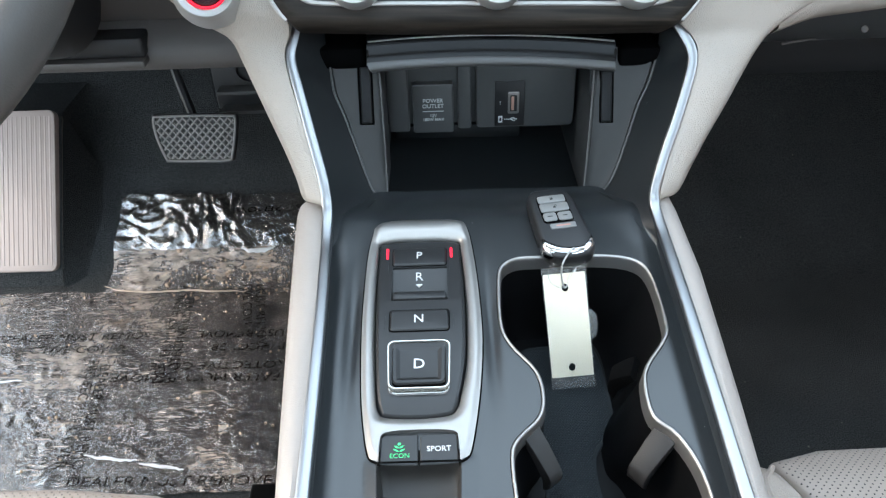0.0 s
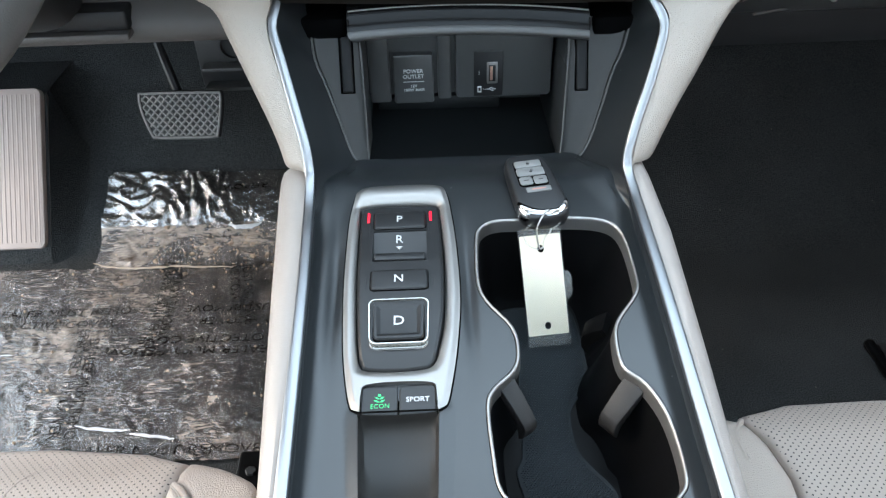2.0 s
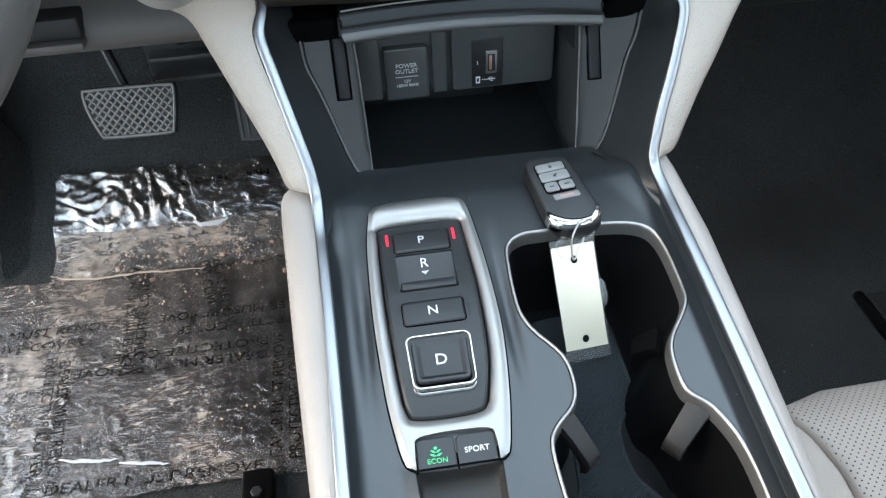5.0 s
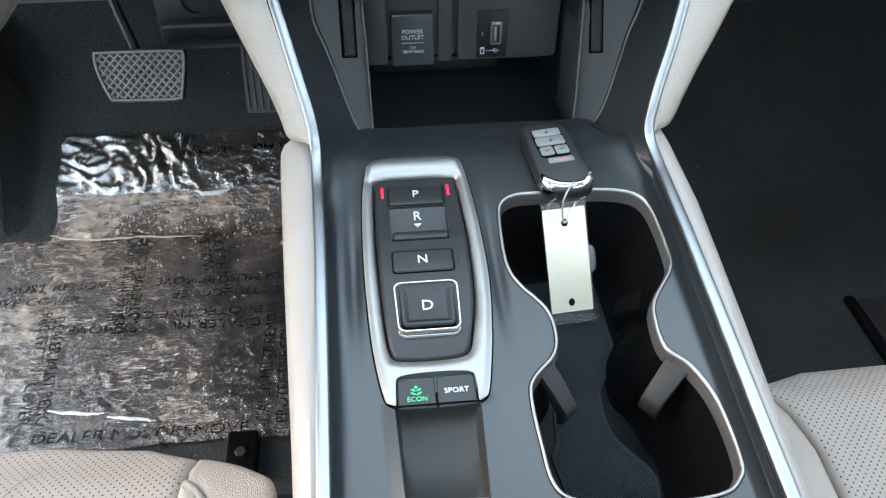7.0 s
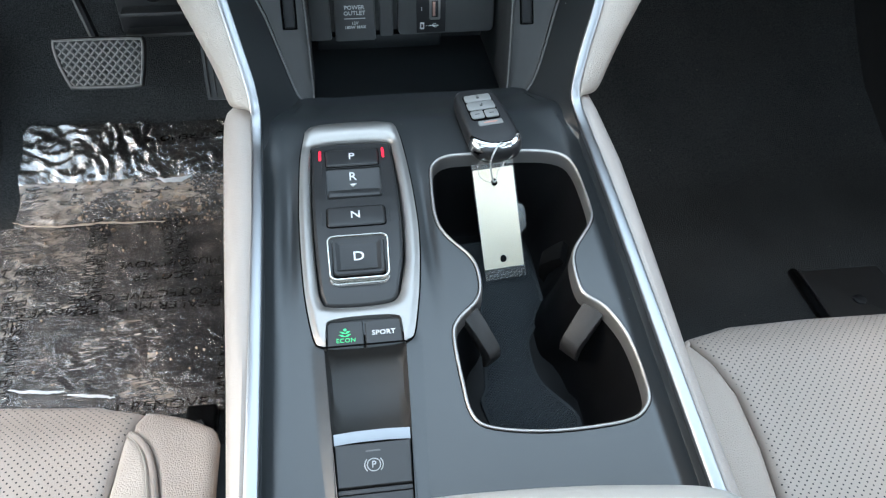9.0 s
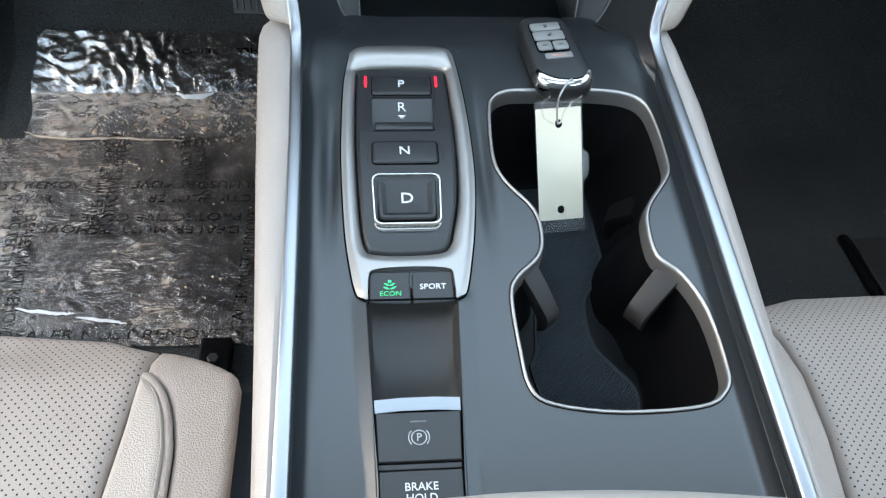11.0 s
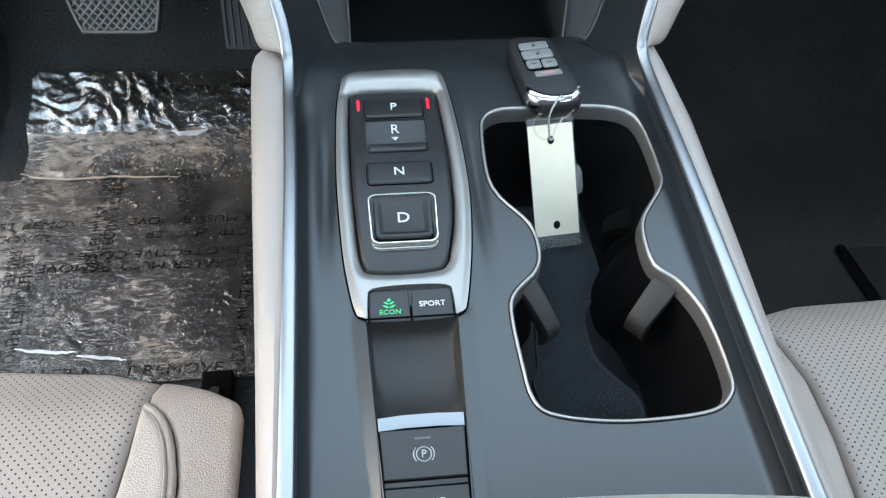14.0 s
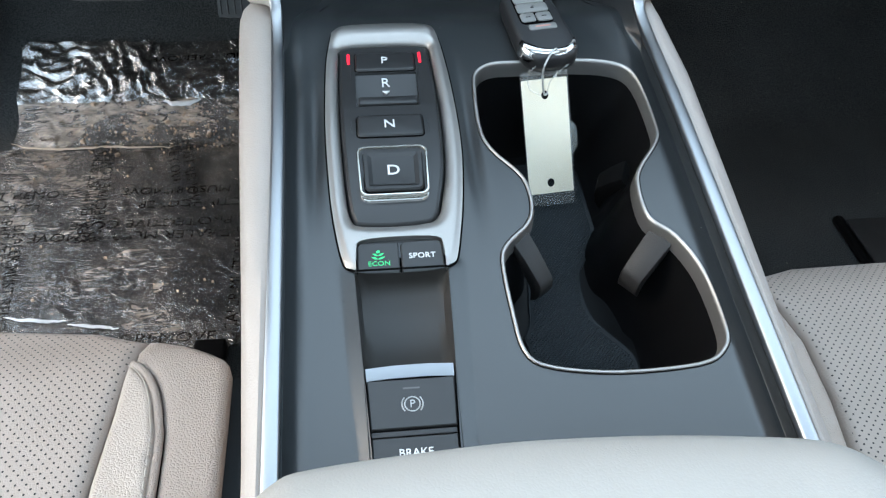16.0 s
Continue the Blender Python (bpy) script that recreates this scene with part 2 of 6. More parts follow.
def wood_material():
    m = bpy.data.materials.new("dark_wood")
    t, p = nodes_of(m)
    n, l = t.nodes, t.links
    tc = n.new("ShaderNodeTexCoord")
    mp = n.new("ShaderNodeMapping")
    mp.inputs["Scale"].default_value = (12, 260, 260)
    l.new(tc.outputs["Object"], mp.inputs["Vector"])
    g = n.new("ShaderNodeTexNoise")
    g.inputs["Scale"].default_value, g.inputs["Detail"].default_value, g.inputs["Distortion"].default_value = 1.0, 6, 0.6
    l.new(mp.outputs[0], g.inputs["Vector"])
    r = n.new("ShaderNodeValToRGB")
    r.color_ramp.elements[0].position, r.color_ramp.elements[0].color = 0.35, (0.008, 0.006, 0.0046, 1)
    r.color_ramp.elements[1].position, r.color_ramp.elements[1].color = 0.7, (0.034, 0.026, 0.020, 1)
    l.new(g.outputs["Fac"], r.inputs[0])
    l.new(r.outputs[0], p.inputs["Base Color"])
    p.inputs["Roughness"].default_value = 0.55
    p.inputs["Specular IOR Level"].default_value = 0.2
    b = n.new("ShaderNodeBump")
    b.inputs["Strength"].default_value, b.inputs["Distance"].default_value = 0.3, 0.0005
    l.new(g.outputs["Fac"], b.inputs["Height"])
    l.new(b.outputs[0], p.inputs["Normal"])
    return m


def glow(name, color, strength):
    m = bpy.data.materials.new(name)
    t, p = nodes_of(m)
    p.inputs["Base Color"].default_value = (*color, 1)
    p.inputs["Emission Color"].default_value = (*color, 1)
    p.inputs["Emission Strength"].default_value = strength
    return m


def clear_plastic():
    m = bpy.data.materials.new("clear_plastic")
    t, p = nodes_of(m)
    n, l = t.nodes, t.links
    p.inputs["Base Color"].default_value = (0.75, 0.75, 0.72, 1)
    p.inputs["Roughness"].default_value = 0.15
    tr = n.new("ShaderNodeBsdfTransparent")
    mx = n.new("ShaderNodeMixShader")
    mx.inputs[0].default_value = 0.13
    l.new(tr.outputs[0], mx.inputs[1])
    l.new(p.outputs[0], mx.inputs[2])
    l.new(mx.outputs[0], n["Material Output"].inputs["Surface"])
    return m


PLASTIC = material("console_plastic", (0.0165, 0.0185, 0.020), 0.33, grain=0.12, grain_size=0.0006, tint=0.06, spec=0.7, specks=True)
PLASTIC_DARK = material("black_plastic", (0.013, 0.013, 0.014), 0.5, grain=0.25, grain_size=0.0007)
KEYCAP = material("key_plastic", (0.013, 0.013, 0.0135), 0.42, grain=0.1, grain_size=0.0005)
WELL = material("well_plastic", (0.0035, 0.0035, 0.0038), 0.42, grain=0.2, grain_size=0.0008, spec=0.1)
CHANNEL_GREY = material("channel_plastic", (0.021, 0.0195, 0.018), 0.52, grain=0.12, grain_size=0.0006, spec=0.45)
DIM_PRINT = material("dim_print", (0.09, 0.09, 0.095), 0.5)
RUBBER = material("rubber", (0.0032, 0.0056, 0.0078), 0.55, grain=0.2, grain_size=0.001, spec=0.24)
SATIN = material("satin_silver", (0.345, 0.328, 0.312), 0.42, metal=0.9, grain=0.06, grain_size=0.0004, tint=0.04)
FRAME_CHROME = material("frame_chrome", (0.52, 0.51, 0.47), 0.16, metal=0.9, tint=0.03, rough_var=0.03)
CHROME = material("brushed_chrome", (0.31, 0.315, 0.325), 0.33, metal=1.0, tint=0.03, rough_var=0.02)
MIRROR = material("bright_chrome", (0.55, 0.55, 0.55), 0.12, metal=1.0, tint=0.02, rough_var=0.02)
BEIGE = leather("beige_leather", (0.375, 0.325, 0.28), strength=0.35)
BEIGE_SEAT = leather("grey_beige_leather", (0.312, 0.256, 0.222), strength=0.6)
BEIGE_HOLES = leather("perforated_leather", (0.33, 0.272, 0.236), holes=True, strength=0.28)
PAD = leather("grey_soft_pad", (0.325, 0.285, 0.258), strength=0.2)
ARM = leather("armrest_vinyl", (0.31, 0.288, 0.262), strength=0.1)
CARPET = carpet_material()
FILM = film_material("protective_film", 0.92, 1.8, 0.17, (0.215, 0.198, 0.192), 1.0, 49, 0.0128, 0.25)
FILM_FAR = film_material("clean_protective_film", 0.30, 5.0, 0.15, (0.30, 0.295, 0.29), 1.0)
WOOD = wood_material()
PED_RIB = material("worn_pedal_rubber", (0.20, 0.192, 0.185), 0.6, grain=0.4, grain_size=0.0012, tint=0.3, tint_size=0.01)
GREY_PED = material("pedal_rubber", (0.036, 0.036, 0.036), 0.62, grain=0.4, grain_size=0.0015, tint=0.2)
REST = material("foot_rest_rubber", (0.37, 0.29, 0.255), 0.7, grain=0.3, grain_size=0.0015)
LINER = material("headliner", (0.6, 0.57, 0.53), 0.9, grain=0.3, grain_size=0.002)
PRINT = material("white_print", (0.58, 0.58, 0.58), 0.5, tint=0.03)
PRINT_GREY = material("grey_print", (0.32, 0.33, 0.34), 0.5, tint=0.03)
GAP = material("dark_gap", (0.0015, 0.0015, 0.0016), 0.9, spec=0.05)
FILM_INK = ink_material()
INK = material("black_ink", (0.012, 0.012, 0.013), 0.5)
RED = glow("red_light", (0.85, 0.008, 0.03), 0.6)
RED_DIM = glow("dim_red_light", (0.6, 0.01, 0.02), 0.4)
GREEN = glow("green_light", (0.03, 0.5, 0.16), 0.45)
AMBER = glow("amber_light", (1.0, 0.35, 0.02), 1.3)
BLUE = glow("blue_light", (0.05, 0.08, 0.9), 0.8)
TAG = material("tag_card", (0.75, 0.67, 0.51), 0.7, grain=0.1, grain_size=0.003, tint=0.04, tint_size=0.02)
CLEAR = clear_plastic()
WHEEL = leather("black_leather", (0.062, 0.057, 0.053), strength=0.08)
TRIM_GREY = material("knee_panel_plastic", (0.085, 0.076, 0.072), 0.5, grain=0.25, grain_size=0.0008)
COPPER = material("port_metal", (0.75, 0.46, 0.36), 0.4, metal=0.8)
ASPHALT = material("pavement_concrete", (0.38, 0.34, 0.295), 0.9, grain=0.5, grain_size=0.01, tint=0.2, tint_size=0.5)
PANEL_GREY = material("panel_grey", (0.062, 0.063, 0.063), 0.38, grain=0.2, grain_size=0.0007, spec=0.6)
SILVER = material("silver_paint", (0.44, 0.43, 0.415), 0.33, metal=0.55, tint=0.03)
PRINT_SOFT = material("soft_print", (0.36, 0.36, 0.36), 0.5, tint=0.03)
FOLD = material("dusty_fold", (0.34, 0.26, 0.19), 0.3, grain=0.5, grain_size=0.003, tint=0.3, tint_size=0.01)
GLINT_WHITE = material("glint_white_fold", (0.5, 0.5, 0.5), 0.15, grain=0.5, grain_size=0.003, tint=0.2, tint_size=0.01)
RUBBER_GREY = material("flap_grey", (0.026, 0.024, 0.023), 0.5, grain=0.5, grain_size=0.0007, spec=0.28)
SHELL = material("fob_shell", (0.012, 0.012, 0.013), 0.42, grain=0.15, grain_size=0.0006, spec=0.6)
CHEEK = material("cheek_plastic", (0.038, 0.0378, 0.037), 0.45, grain=0.15, grain_size=0.0006, spec=0.25)
EDGE_HIGHLIGHT = material("edge_highlight_grey", (0.075, 0.073, 0.07), 0.4, grain=0.1, grain_size=0.0006)
LIDGREY = material("lid_grey", (0.05, 0.048, 0.046), 0.34, grain=0.1, grain_size=0.0006, spec=0.8)
TRAY = material("tray_plastic", (0.011, 0.0125, 0.0135), 0.5, grain=0.3, grain_size=0.0008)
BEIGE_SMOOTH = leather("smooth_leather", (0.35, 0.295, 0.255), strength=0.4)
ARM_BLACK = material("arm_black", (0.009, 0.009, 0.0095), 0.5, grain=0.1, grain_size=0.0006, spec=0.2)
LID_BLACK = material("lid_black", (0.006, 0.006, 0.0065), 0.2, tint=0.05, spec=0.2)
PAD_KEYS = material("off_white_keys", (0.42, 0.39, 0.37), 0.4, grain=0.1, grain_size=0.0008)
REFLECTED_TRIM = material("door_trim", (0.42, 0.33, 0.28), 0.6, grain=0.2, grain_size=0.001)
EDGE_CHROME = material("edge_chrome", (0.25, 0.255, 0.265), 0.3, metal=1.0, tint=0.03, rough_var=0.02)
THREAD = material("seat_thread", (0.36, 0.32, 0.28), 0.8)
STITCH = material("thread", (0.24, 0.18, 0.15), 0.8)


# ---- mesh helpers ----
def thing(name, label, category, m=None, group="", kind=""):
    ob = tagged(new(name), label, category, group, kind)
    if m is not None:
        ob.matrix_basis = m
    return ob


def part(name, bm, mat, parent=None, label="", smooth=40):
    me = bpy.data.meshes.new(name)
    bmesh.ops.recalc_face_normals(bm, faces=bm.faces)
    bm.to_mesh(me)
    bm.free()
    me.materials.append(mat)
    if smooth:
        me.shade_smooth()
        me.set_sharp_from_angle(angle=radians(smooth))
    ob = new(name, me)
    if parent:
        ob.parent = parent
    if label:
        ob["label"] = label
    return ob


def rrect(cx, cy, w, h, r, n=4):
    pts = []
    for sx, sy, a in ((1, 1, 0), (-1, 1, 90), (-1, -1, 180), (1, -1, 270)):
        for k in range(n + 1):
            b = radians(a + 90 * k / n)
            pts.append((cx + sx * (w / 2 - r) + r * math.cos(b), cy + sy * (h / 2 - r) + r * math.sin(b)))
    return pts


def spline(pts, n=6, closed=False):
    """A smooth line through points of any dimension."""
    P = [np.array(p, float) for p in pts]
    out, m = [], len(P)
    for i in range(m if closed else m - 1):
        if closed:
            a, b, c, d = P[i - 1], P[i], P[(i + 1) % m], P[(i + 2) % m]
        else:
            b, c = P[i], P[i + 1]
            a = P[i - 1] if i else 2 * b - c
            d = P[i + 2] if i + 2 < m else 2 * c - b
        for k in range(n):
            s = k / n
            out.append(tuple(0.5 * (2 * b + (c - a) * s + (2 * a - 5 * b + 4 * c - d) * s * s + (3 * b - a - 3 * c + d) * s ** 3)))
    if not closed:
        out.append(tuple(P[-1]))
    return out


def grow(pts, d):
    """The closed outline (counterclockwise) moved outwards by d."""
    m, out = len(pts), []
    for i in range(m):
        a, b, c = Vector(pts[i - 1][:2]), Vector(pts[i][:2]), Vector(pts[(i + 1) % m][:2])
        t = ((b - a).normalized() + (c - b).normalized())
        t = t.normalized() if t.length > 1e-9 else (c - b).normalized()
        out.append((b.x + t.y * d, b.y - t.x * d))
    return out


def ccw(pts):
    s = sum(pts[i - 1][0] * pts[i][1] - pts[i][0] * pts[i - 1][1] for i in range(len(pts)))
    return list(pts) if s > 0 else list(pts)[::-1]


def add_loft(bm, rows, closed=False, caps=False):
    vs = [[bm.verts.new(p) for p in r] for r in rows]
    m = len(rows[0])
    for a, b in zip(vs, vs[1:]):
        for i in range(m if closed else m - 1):
            j = (i + 1) % m
            try:
                bm.faces.new((a[i], a[j], b[j], b[i]))
            except ValueError:
                pass
    if caps:
        bm.faces.new(vs[0][::-1])
        bm.faces.new(vs[-1])
    return bm


def loft(rows, closed=False, caps=False):
    return add_loft(bmesh.new(), rows, closed, caps)


def solid(pts, levels, caps=True, bm=None, M=None):
    """An upright body on a closed outline: levels are (growth, height) from the bottom to the top."""
    pts = ccw(pts)
    rows = [[(x, y, z) for x, y in grow(pts, d)] for d, z in levels]
    if M is not None:
        rows = [[tuple(M @ Vector(p)) for p in r] for r in rows]
    return add_loft(bm or bmesh.new(), rows, True, caps)


def slab(pts, z0, z1, r=0.0008, bm=None, M=None):
    """A body with softly rounded top edges."""
    return solid(pts, [(0, z0), (0, z1 - r), (-0.3 * r, z1 - 0.3 * r), (-r, z1)], bm=bm, M=M)


def box(x0, x1, y0, y1, z0, z1, r=0.002, bm=None, M=None):
    r = min(r, (x1 - x0) / 2.2, (y1 - y0) / 2.2, (z1 - z0) / 2.2)
    c = rrect((x0 + x1) / 2, (y0 + y1) / 2, x1 - x0, y1 - y0, r, 3)
    return solid(c, [(-r, z0), (-0.3 * r, z0 + 0.3 * r), (0, z0 + r), (0, z1 - r), (-0.3 * r, z1 - 0.3 * r), (-r, z1)], bm=bm, M=M)


def rbody(cx, cy, w, h, r, levels, caps=True, M=None):
    """A body on a rounded rectangle; levels are (growth, height)."""
    rows = [[(x, y, z) for x, y in rrect(cx, cy, w + 2 * d, h + 2 * d, max(r + d, 0.0004), 4)] for d, z in levels]
    if M is not None:
        rows = [[tuple(M @ Vector(p)) for p in q] for q in rows]
    return add_loft(bmesh.new(), rows, True, caps)


def tube(path, r, n=8, closed=False, bm=None, flat=1.0, side=None):
    """A round or flattened rod along a path; side is the direction of its wide axis."""
    P = [Vector(p) for p in path]
    rows, m = [], len(P)
    for i in range(m):
        t = (P[(i + 1) % m] - P[i - 1]) if closed else (P[min(i + 1, m - 1)] - P[max(i - 1, 0)])
        t.normalize()
        s = Vector(side) if side else (Vector((0, 0, 1)) if abs(t.z) < 0.9 else Vector((1, 0, 0)))
        s = (s - t * s.dot(t)).normalized()
        u = t.cross(s)
        rows.append([tuple(P[i] + r * math.cos(2 * math.pi * k / n) * s + r * flat * math.sin(2 * math.pi * k / n) * u) for k in range(n)])
    if closed:
        rows.append(rows[0])
    bm = add_loft(bm or bmesh.new(), rows, True, not closed)
    if closed:
        bmesh.ops.remove_doubles(bm, verts=bm.verts, dist=1e-6)
    return bm


def inside_many(P, poly):
    P, Q = np.asarray(P, float), np.asarray([p[:2] for p in poly], float)
    R, c = np.roll(Q, 1, 0), np.zeros(len(P), bool)
    for (x1, y1), (x2, y2) in zip(R, Q):
        if y1 != y2:
            c ^= ((y1 > P[:, 1]) != (y2 > P[:, 1])) & (P[:, 0] < (x2 - x1) * (P[:, 1] - y1) / (y2 - y1) + x1)
    return c


def distance_many(P, poly):
    P, Q = np.asarray(P, float), np.asarray([p[:2] for p in poly], float)
    best = np.full(len(P), 9.0)
    for a, b in zip(np.roll(Q, 1, 0), Q):
        d = b - a
        s = np.clip((P - a) @ d / max(d @ d, 1e-12), 0, 1)
        best = np.minimum(best, np.hypot(*(P - a - s[:, None] * d).T))
    return best


def inside(p, poly):
    return bool(inside_many([p[:2]], poly)[0])


def sheet(outline, holes, step, height, skirt=0.0, extra=(), clear=0.0):
    """A shaped surface over an outline with holes; height(points) lifts them. skirt: how far its edges turn down."""
    from mathutils.geometry import delaunay_2d_cdt
    outline, holes = ccw(outline), [ccw(h)[::-1] for h in holes]
    pts, edges = [], []
    for ring in [outline] + holes:
        k = len(pts)
        pts += [Vector(p[:2]) for p in ring]
        edges += [(k + i, k + (i + 1) % len(ring)) for i in range(len(ring))]
    xs, ys = [p[0] for p in outline], [p[1] for p in outline]
    G = np.array([(min(xs) + (i + 0.5 * (j % 2)) * step, min(ys) + j * step) for i in range(int((max(xs) - min(xs)) / step) + 1) for j in range(int((max(ys) - min(ys)) / step) + 1)])
    ok = inside_many(G, outline) & (distance_many(G, outline) > max(clear, 0.35 * step))
    for h in holes:
        ok &= ~inside_many(G, h) & (distance_many(G, h) > 0.35 * step)
    pts += [Vector(p) for p in G[ok]] + [Vector(p) for p in extra]
    v, _, f, _, _, _ = delaunay_2d_cdt(pts, edges, [], 0, 1e-7)
    bm = bmesh.new()
    V = np.array([(p.x, p.y) for p in v])
    bv = [bm.verts.new((x, y, z)) for (x, y), z in zip(V, height(V))]
    cen = np.array([V[list(t)].mean(0) for t in f])
    keep = inside_many(cen, outline)
    for h in holes:
        keep &= ~inside_many(cen, h)
    for t, k in zip(f, keep):
        if k:
            bm.faces.new([bv[i] for i in t])
    for x in [x for x in bm.verts if not x.link_faces]:
        bm.verts.remove(x)
    if skirt:
        ed = [e for e in bm.edges if e.is_boundary]
        r = bmesh.ops.extrude_edge_only(bm, edges=ed)
        bmesh.ops.translate(bm, verts=[g for g in r["geom"] if isinstance(g, bmesh.types.BMVert)], vec=(0, 0, -skirt))
    return bm


def each(f):
    """A height over many points from a height over one."""
    return lambda P: [f(float(x), float(y)) for x, y in P]


def ramp(a, b, x):
    t = np.clip((x - a) / (b - a), 0, 1)
    return t * t * (3 - 2 * t)


def letters(text, size, mat, parent, m, name="lettering", label="", bold=0.0, lift=0.0002):
    cu = bpy.data.curves.new(name, "FONT")
    cu.body, cu.size, cu.align_x, cu.align_y, cu.extrude, cu.offset = text, size, "CENTER", "CENTER", lift, bold
    cu.resolution_u = 3
    tmp = new("tmp", cu)
    bpy.context.view_layer.update()
    me = bpy.data.meshes.new_from_object(tmp.evaluated_get(bpy.context.evaluated_depsgraph_get()))
    bpy.data.objects.remove(tmp)
    me.name = name
    me.transform(m)
    me.materials.clear()
    me.materials.append(mat)
    ob = new(name, me)
    ob.parent = parent
    if label:
        ob["label"] = label
    return ob


def smoothstep(a, b, x):
    t = max(0.0, min(1.0, (x - a) / (b - a)))
    return t * t * (3 - 2 * t)


# ---- the cabin: floor, walls, roof ----
def floor_z(y):
    """Level floor that rises to the toe board ahead."""
    if y < 0.82:
        return 0.0
    if y < 0.96:
        return 0.07 * smoothstep(0.80, 0.99, y) * 1.05
    return 0.0735 * smoothstep(0.80, 0.99, 0.96) + (y - 0.96) * 1.05


ground = part("ground", box(-60, 60, -60, 60, -0.35, -0.25), ASPHALT)
tagged(ground, "light grey concrete ground outside the car", "ground", kind="structure")
ys = [-1.25 + 0.05 * i for i in range(51)]
xs = [-0.72 + 0.06 * i for i in range(26)]
floor = part("floor", loft([[(x, y, floor_z(y)) for x in xs] for y in ys] + [[(x, 1.26, -0.06) for x in xs]], False), CARPET)
tagged(floor, "black tufted car carpet with dust and crumbs", "floor", kind="structure")
wall = part("wall_front", box(-0.72, 0.80, 1.25, 1.30, -0.06, 0.76, 0.005), PLASTIC_DARK)
tagged(wall, "dark bulkhead behind the dashboard", "wall", kind="structure")
wall = part("wall_rear", box(-0.72, 0.80, -1.30, -1.25, -0.06, 0.70, 0.005), LINER)
tagged(wall, "plain beige rear wall of the cabin", "wall", kind="structure")
bm = box(0.78, 0.82, -1.25, 1.25, -0.06, 0.275, 0.005)
box(0.78, 0.82, -0.28, -0.16, 0.71, 1.12, 0.005, bm)
wall = part("wall_right", bm, PLASTIC_DARK)
# Upper trim out of view, added so the console's edge reflects brown.
part("door_trim", box(0.775, 0.82, -1.25, 1.25, 0.278, 0.70, 0.012), REFLECTED_TRIM, wall, "unseen upper door trim, added to reflect brown in the console")
tagged(wall, "dark lower door side and pillar", "wall", kind="structure")
bm = box(-0.76, -0.72, -1.25, -0.30, -0.06, 0.70, 0.005)
box(-0.76, -0.72, -0.28, -0.16, 0.02, 1.12, 0.005, bm)
box(-0.76, -0.72, 0.90, 1.25, -0.06, 0.72, 0.005, bm)
box(-0.76, -0.72, -0.16, 0.90, -0.06, 0.03, 0.005, bm)
wall = part("wall_left", bm, LINER)
tagged(wall, "beige door sill and pillar beside an open door", "wall", kind="structure")
# The opening amid the headliner is added, out of view, for overhead light.
bm = box(-0.76, -0.38, -1.30, 0.28, 1.12, 1.16, 0.01)
box(0.44, 0.82, -1.30, 0.28, 1.12, 1.16, 0.01, bm)
box(-0.378, 0.438, -1.30, -0.52, 1.12, 1.16, 0.01, bm)
box(-0.378, 0.438, 0.10, 0.28, 1.12, 1.16, 0.01, bm)
roof = part("ceiling", bm, LINER)
tagged(roof, "light beige cloth headliner with an added opening for overhead light", "ceiling", kind="structure")

# ---- centre console, in its own sloping frame: u across, v ahead, n up ----
C = pose(0, 0.30, 0.354, 8, 0, 0)
C_INV = C.inverted()

CUP = spline([(0.0602, 0.097), (0.090, 0.0975), (0.1180, 0.0935), (0.1285, 0.080), (0.1300, 0.045), (0.1265, 0.030), (0.1120, 0.010), (0.1078, -0.004),
              (0.1085, -0.024), (0.1190, -0.0365), (0.1262, -0.058), (0.1272, -0.088), (0.1225, -0.0995), (0.110, -0.1055), (0.0745, -0.1067), (0.0450, -0.1020),
              (0.0355, -0.0940), (0.0333, -0.074), (0.0328, -0.046), (0.0370, -0.0355), (0.0485, -0.0240), (0.0528, -0.011), (0.0508, 0.008), (0.0375, 0.0285),
              (0.0332, 0.046), (0.0345, 0.079), (0.0375, 0.0905), (0.0462, 0.0962)], 4, True)
CUP = ccw(CUP)
BEZEL_OUT = ccw(spline([(-0.047, 0.1275), (-0.0400, 0.1345), (-0.0165, 0.1362), (0.0080, 0.1345), (0.0152, 0.1262), (0.0185, 0.100), (0.0203, 0.065), (0.0203, 0.030),
                        (0.0170, -0.005), (0.0125, -0.032), (0.0095, -0.0440), (0.0060, -0.0480), (0.0045, -0.0480)], 4)
                + spline([(-0.0378, -0.0480), (-0.0395, -0.0475), (-0.0432, -0.0430), (-0.0462, -0.028), (-0.0490, -0.003), (-0.0510, 0.040), (-0.0510, 0.075), (-0.0500, 0.105), (-0.047, 0.1275)], 4)[:-1])
PANEL = ccw(spline([(-0.0410, 0.1165), (-0.0165, 0.1180), (0.0075, 0.1165), (0.0102, 0.108), (0.0112, 0.085), (0.0116, 0.060), (0.0102, 0.018), (0.0058, -0.008),
                    (0.0035, -0.0155), (-0.0010, -0.0192), (-0.0165, -0.0205), (-0.0340, -0.0195), (-0.0390, -0.0155), (-0.0412, 0.000), (-0.0430, 0.040), (-0.0437, 0.075), (-0.0433, 0.107)], 4, True))
CHANNEL = ccw([(-0.0385, -0.040), (-0.0385, -0.052), (-0.0368, -0.090), (-0.0345, -0.135), (-0.0340, -0.185), (0.0005, -0.185), (0.0012, -0.135), (0.0035, -0.090), (0.0050, -0.052), (0.0050, -0.040)])


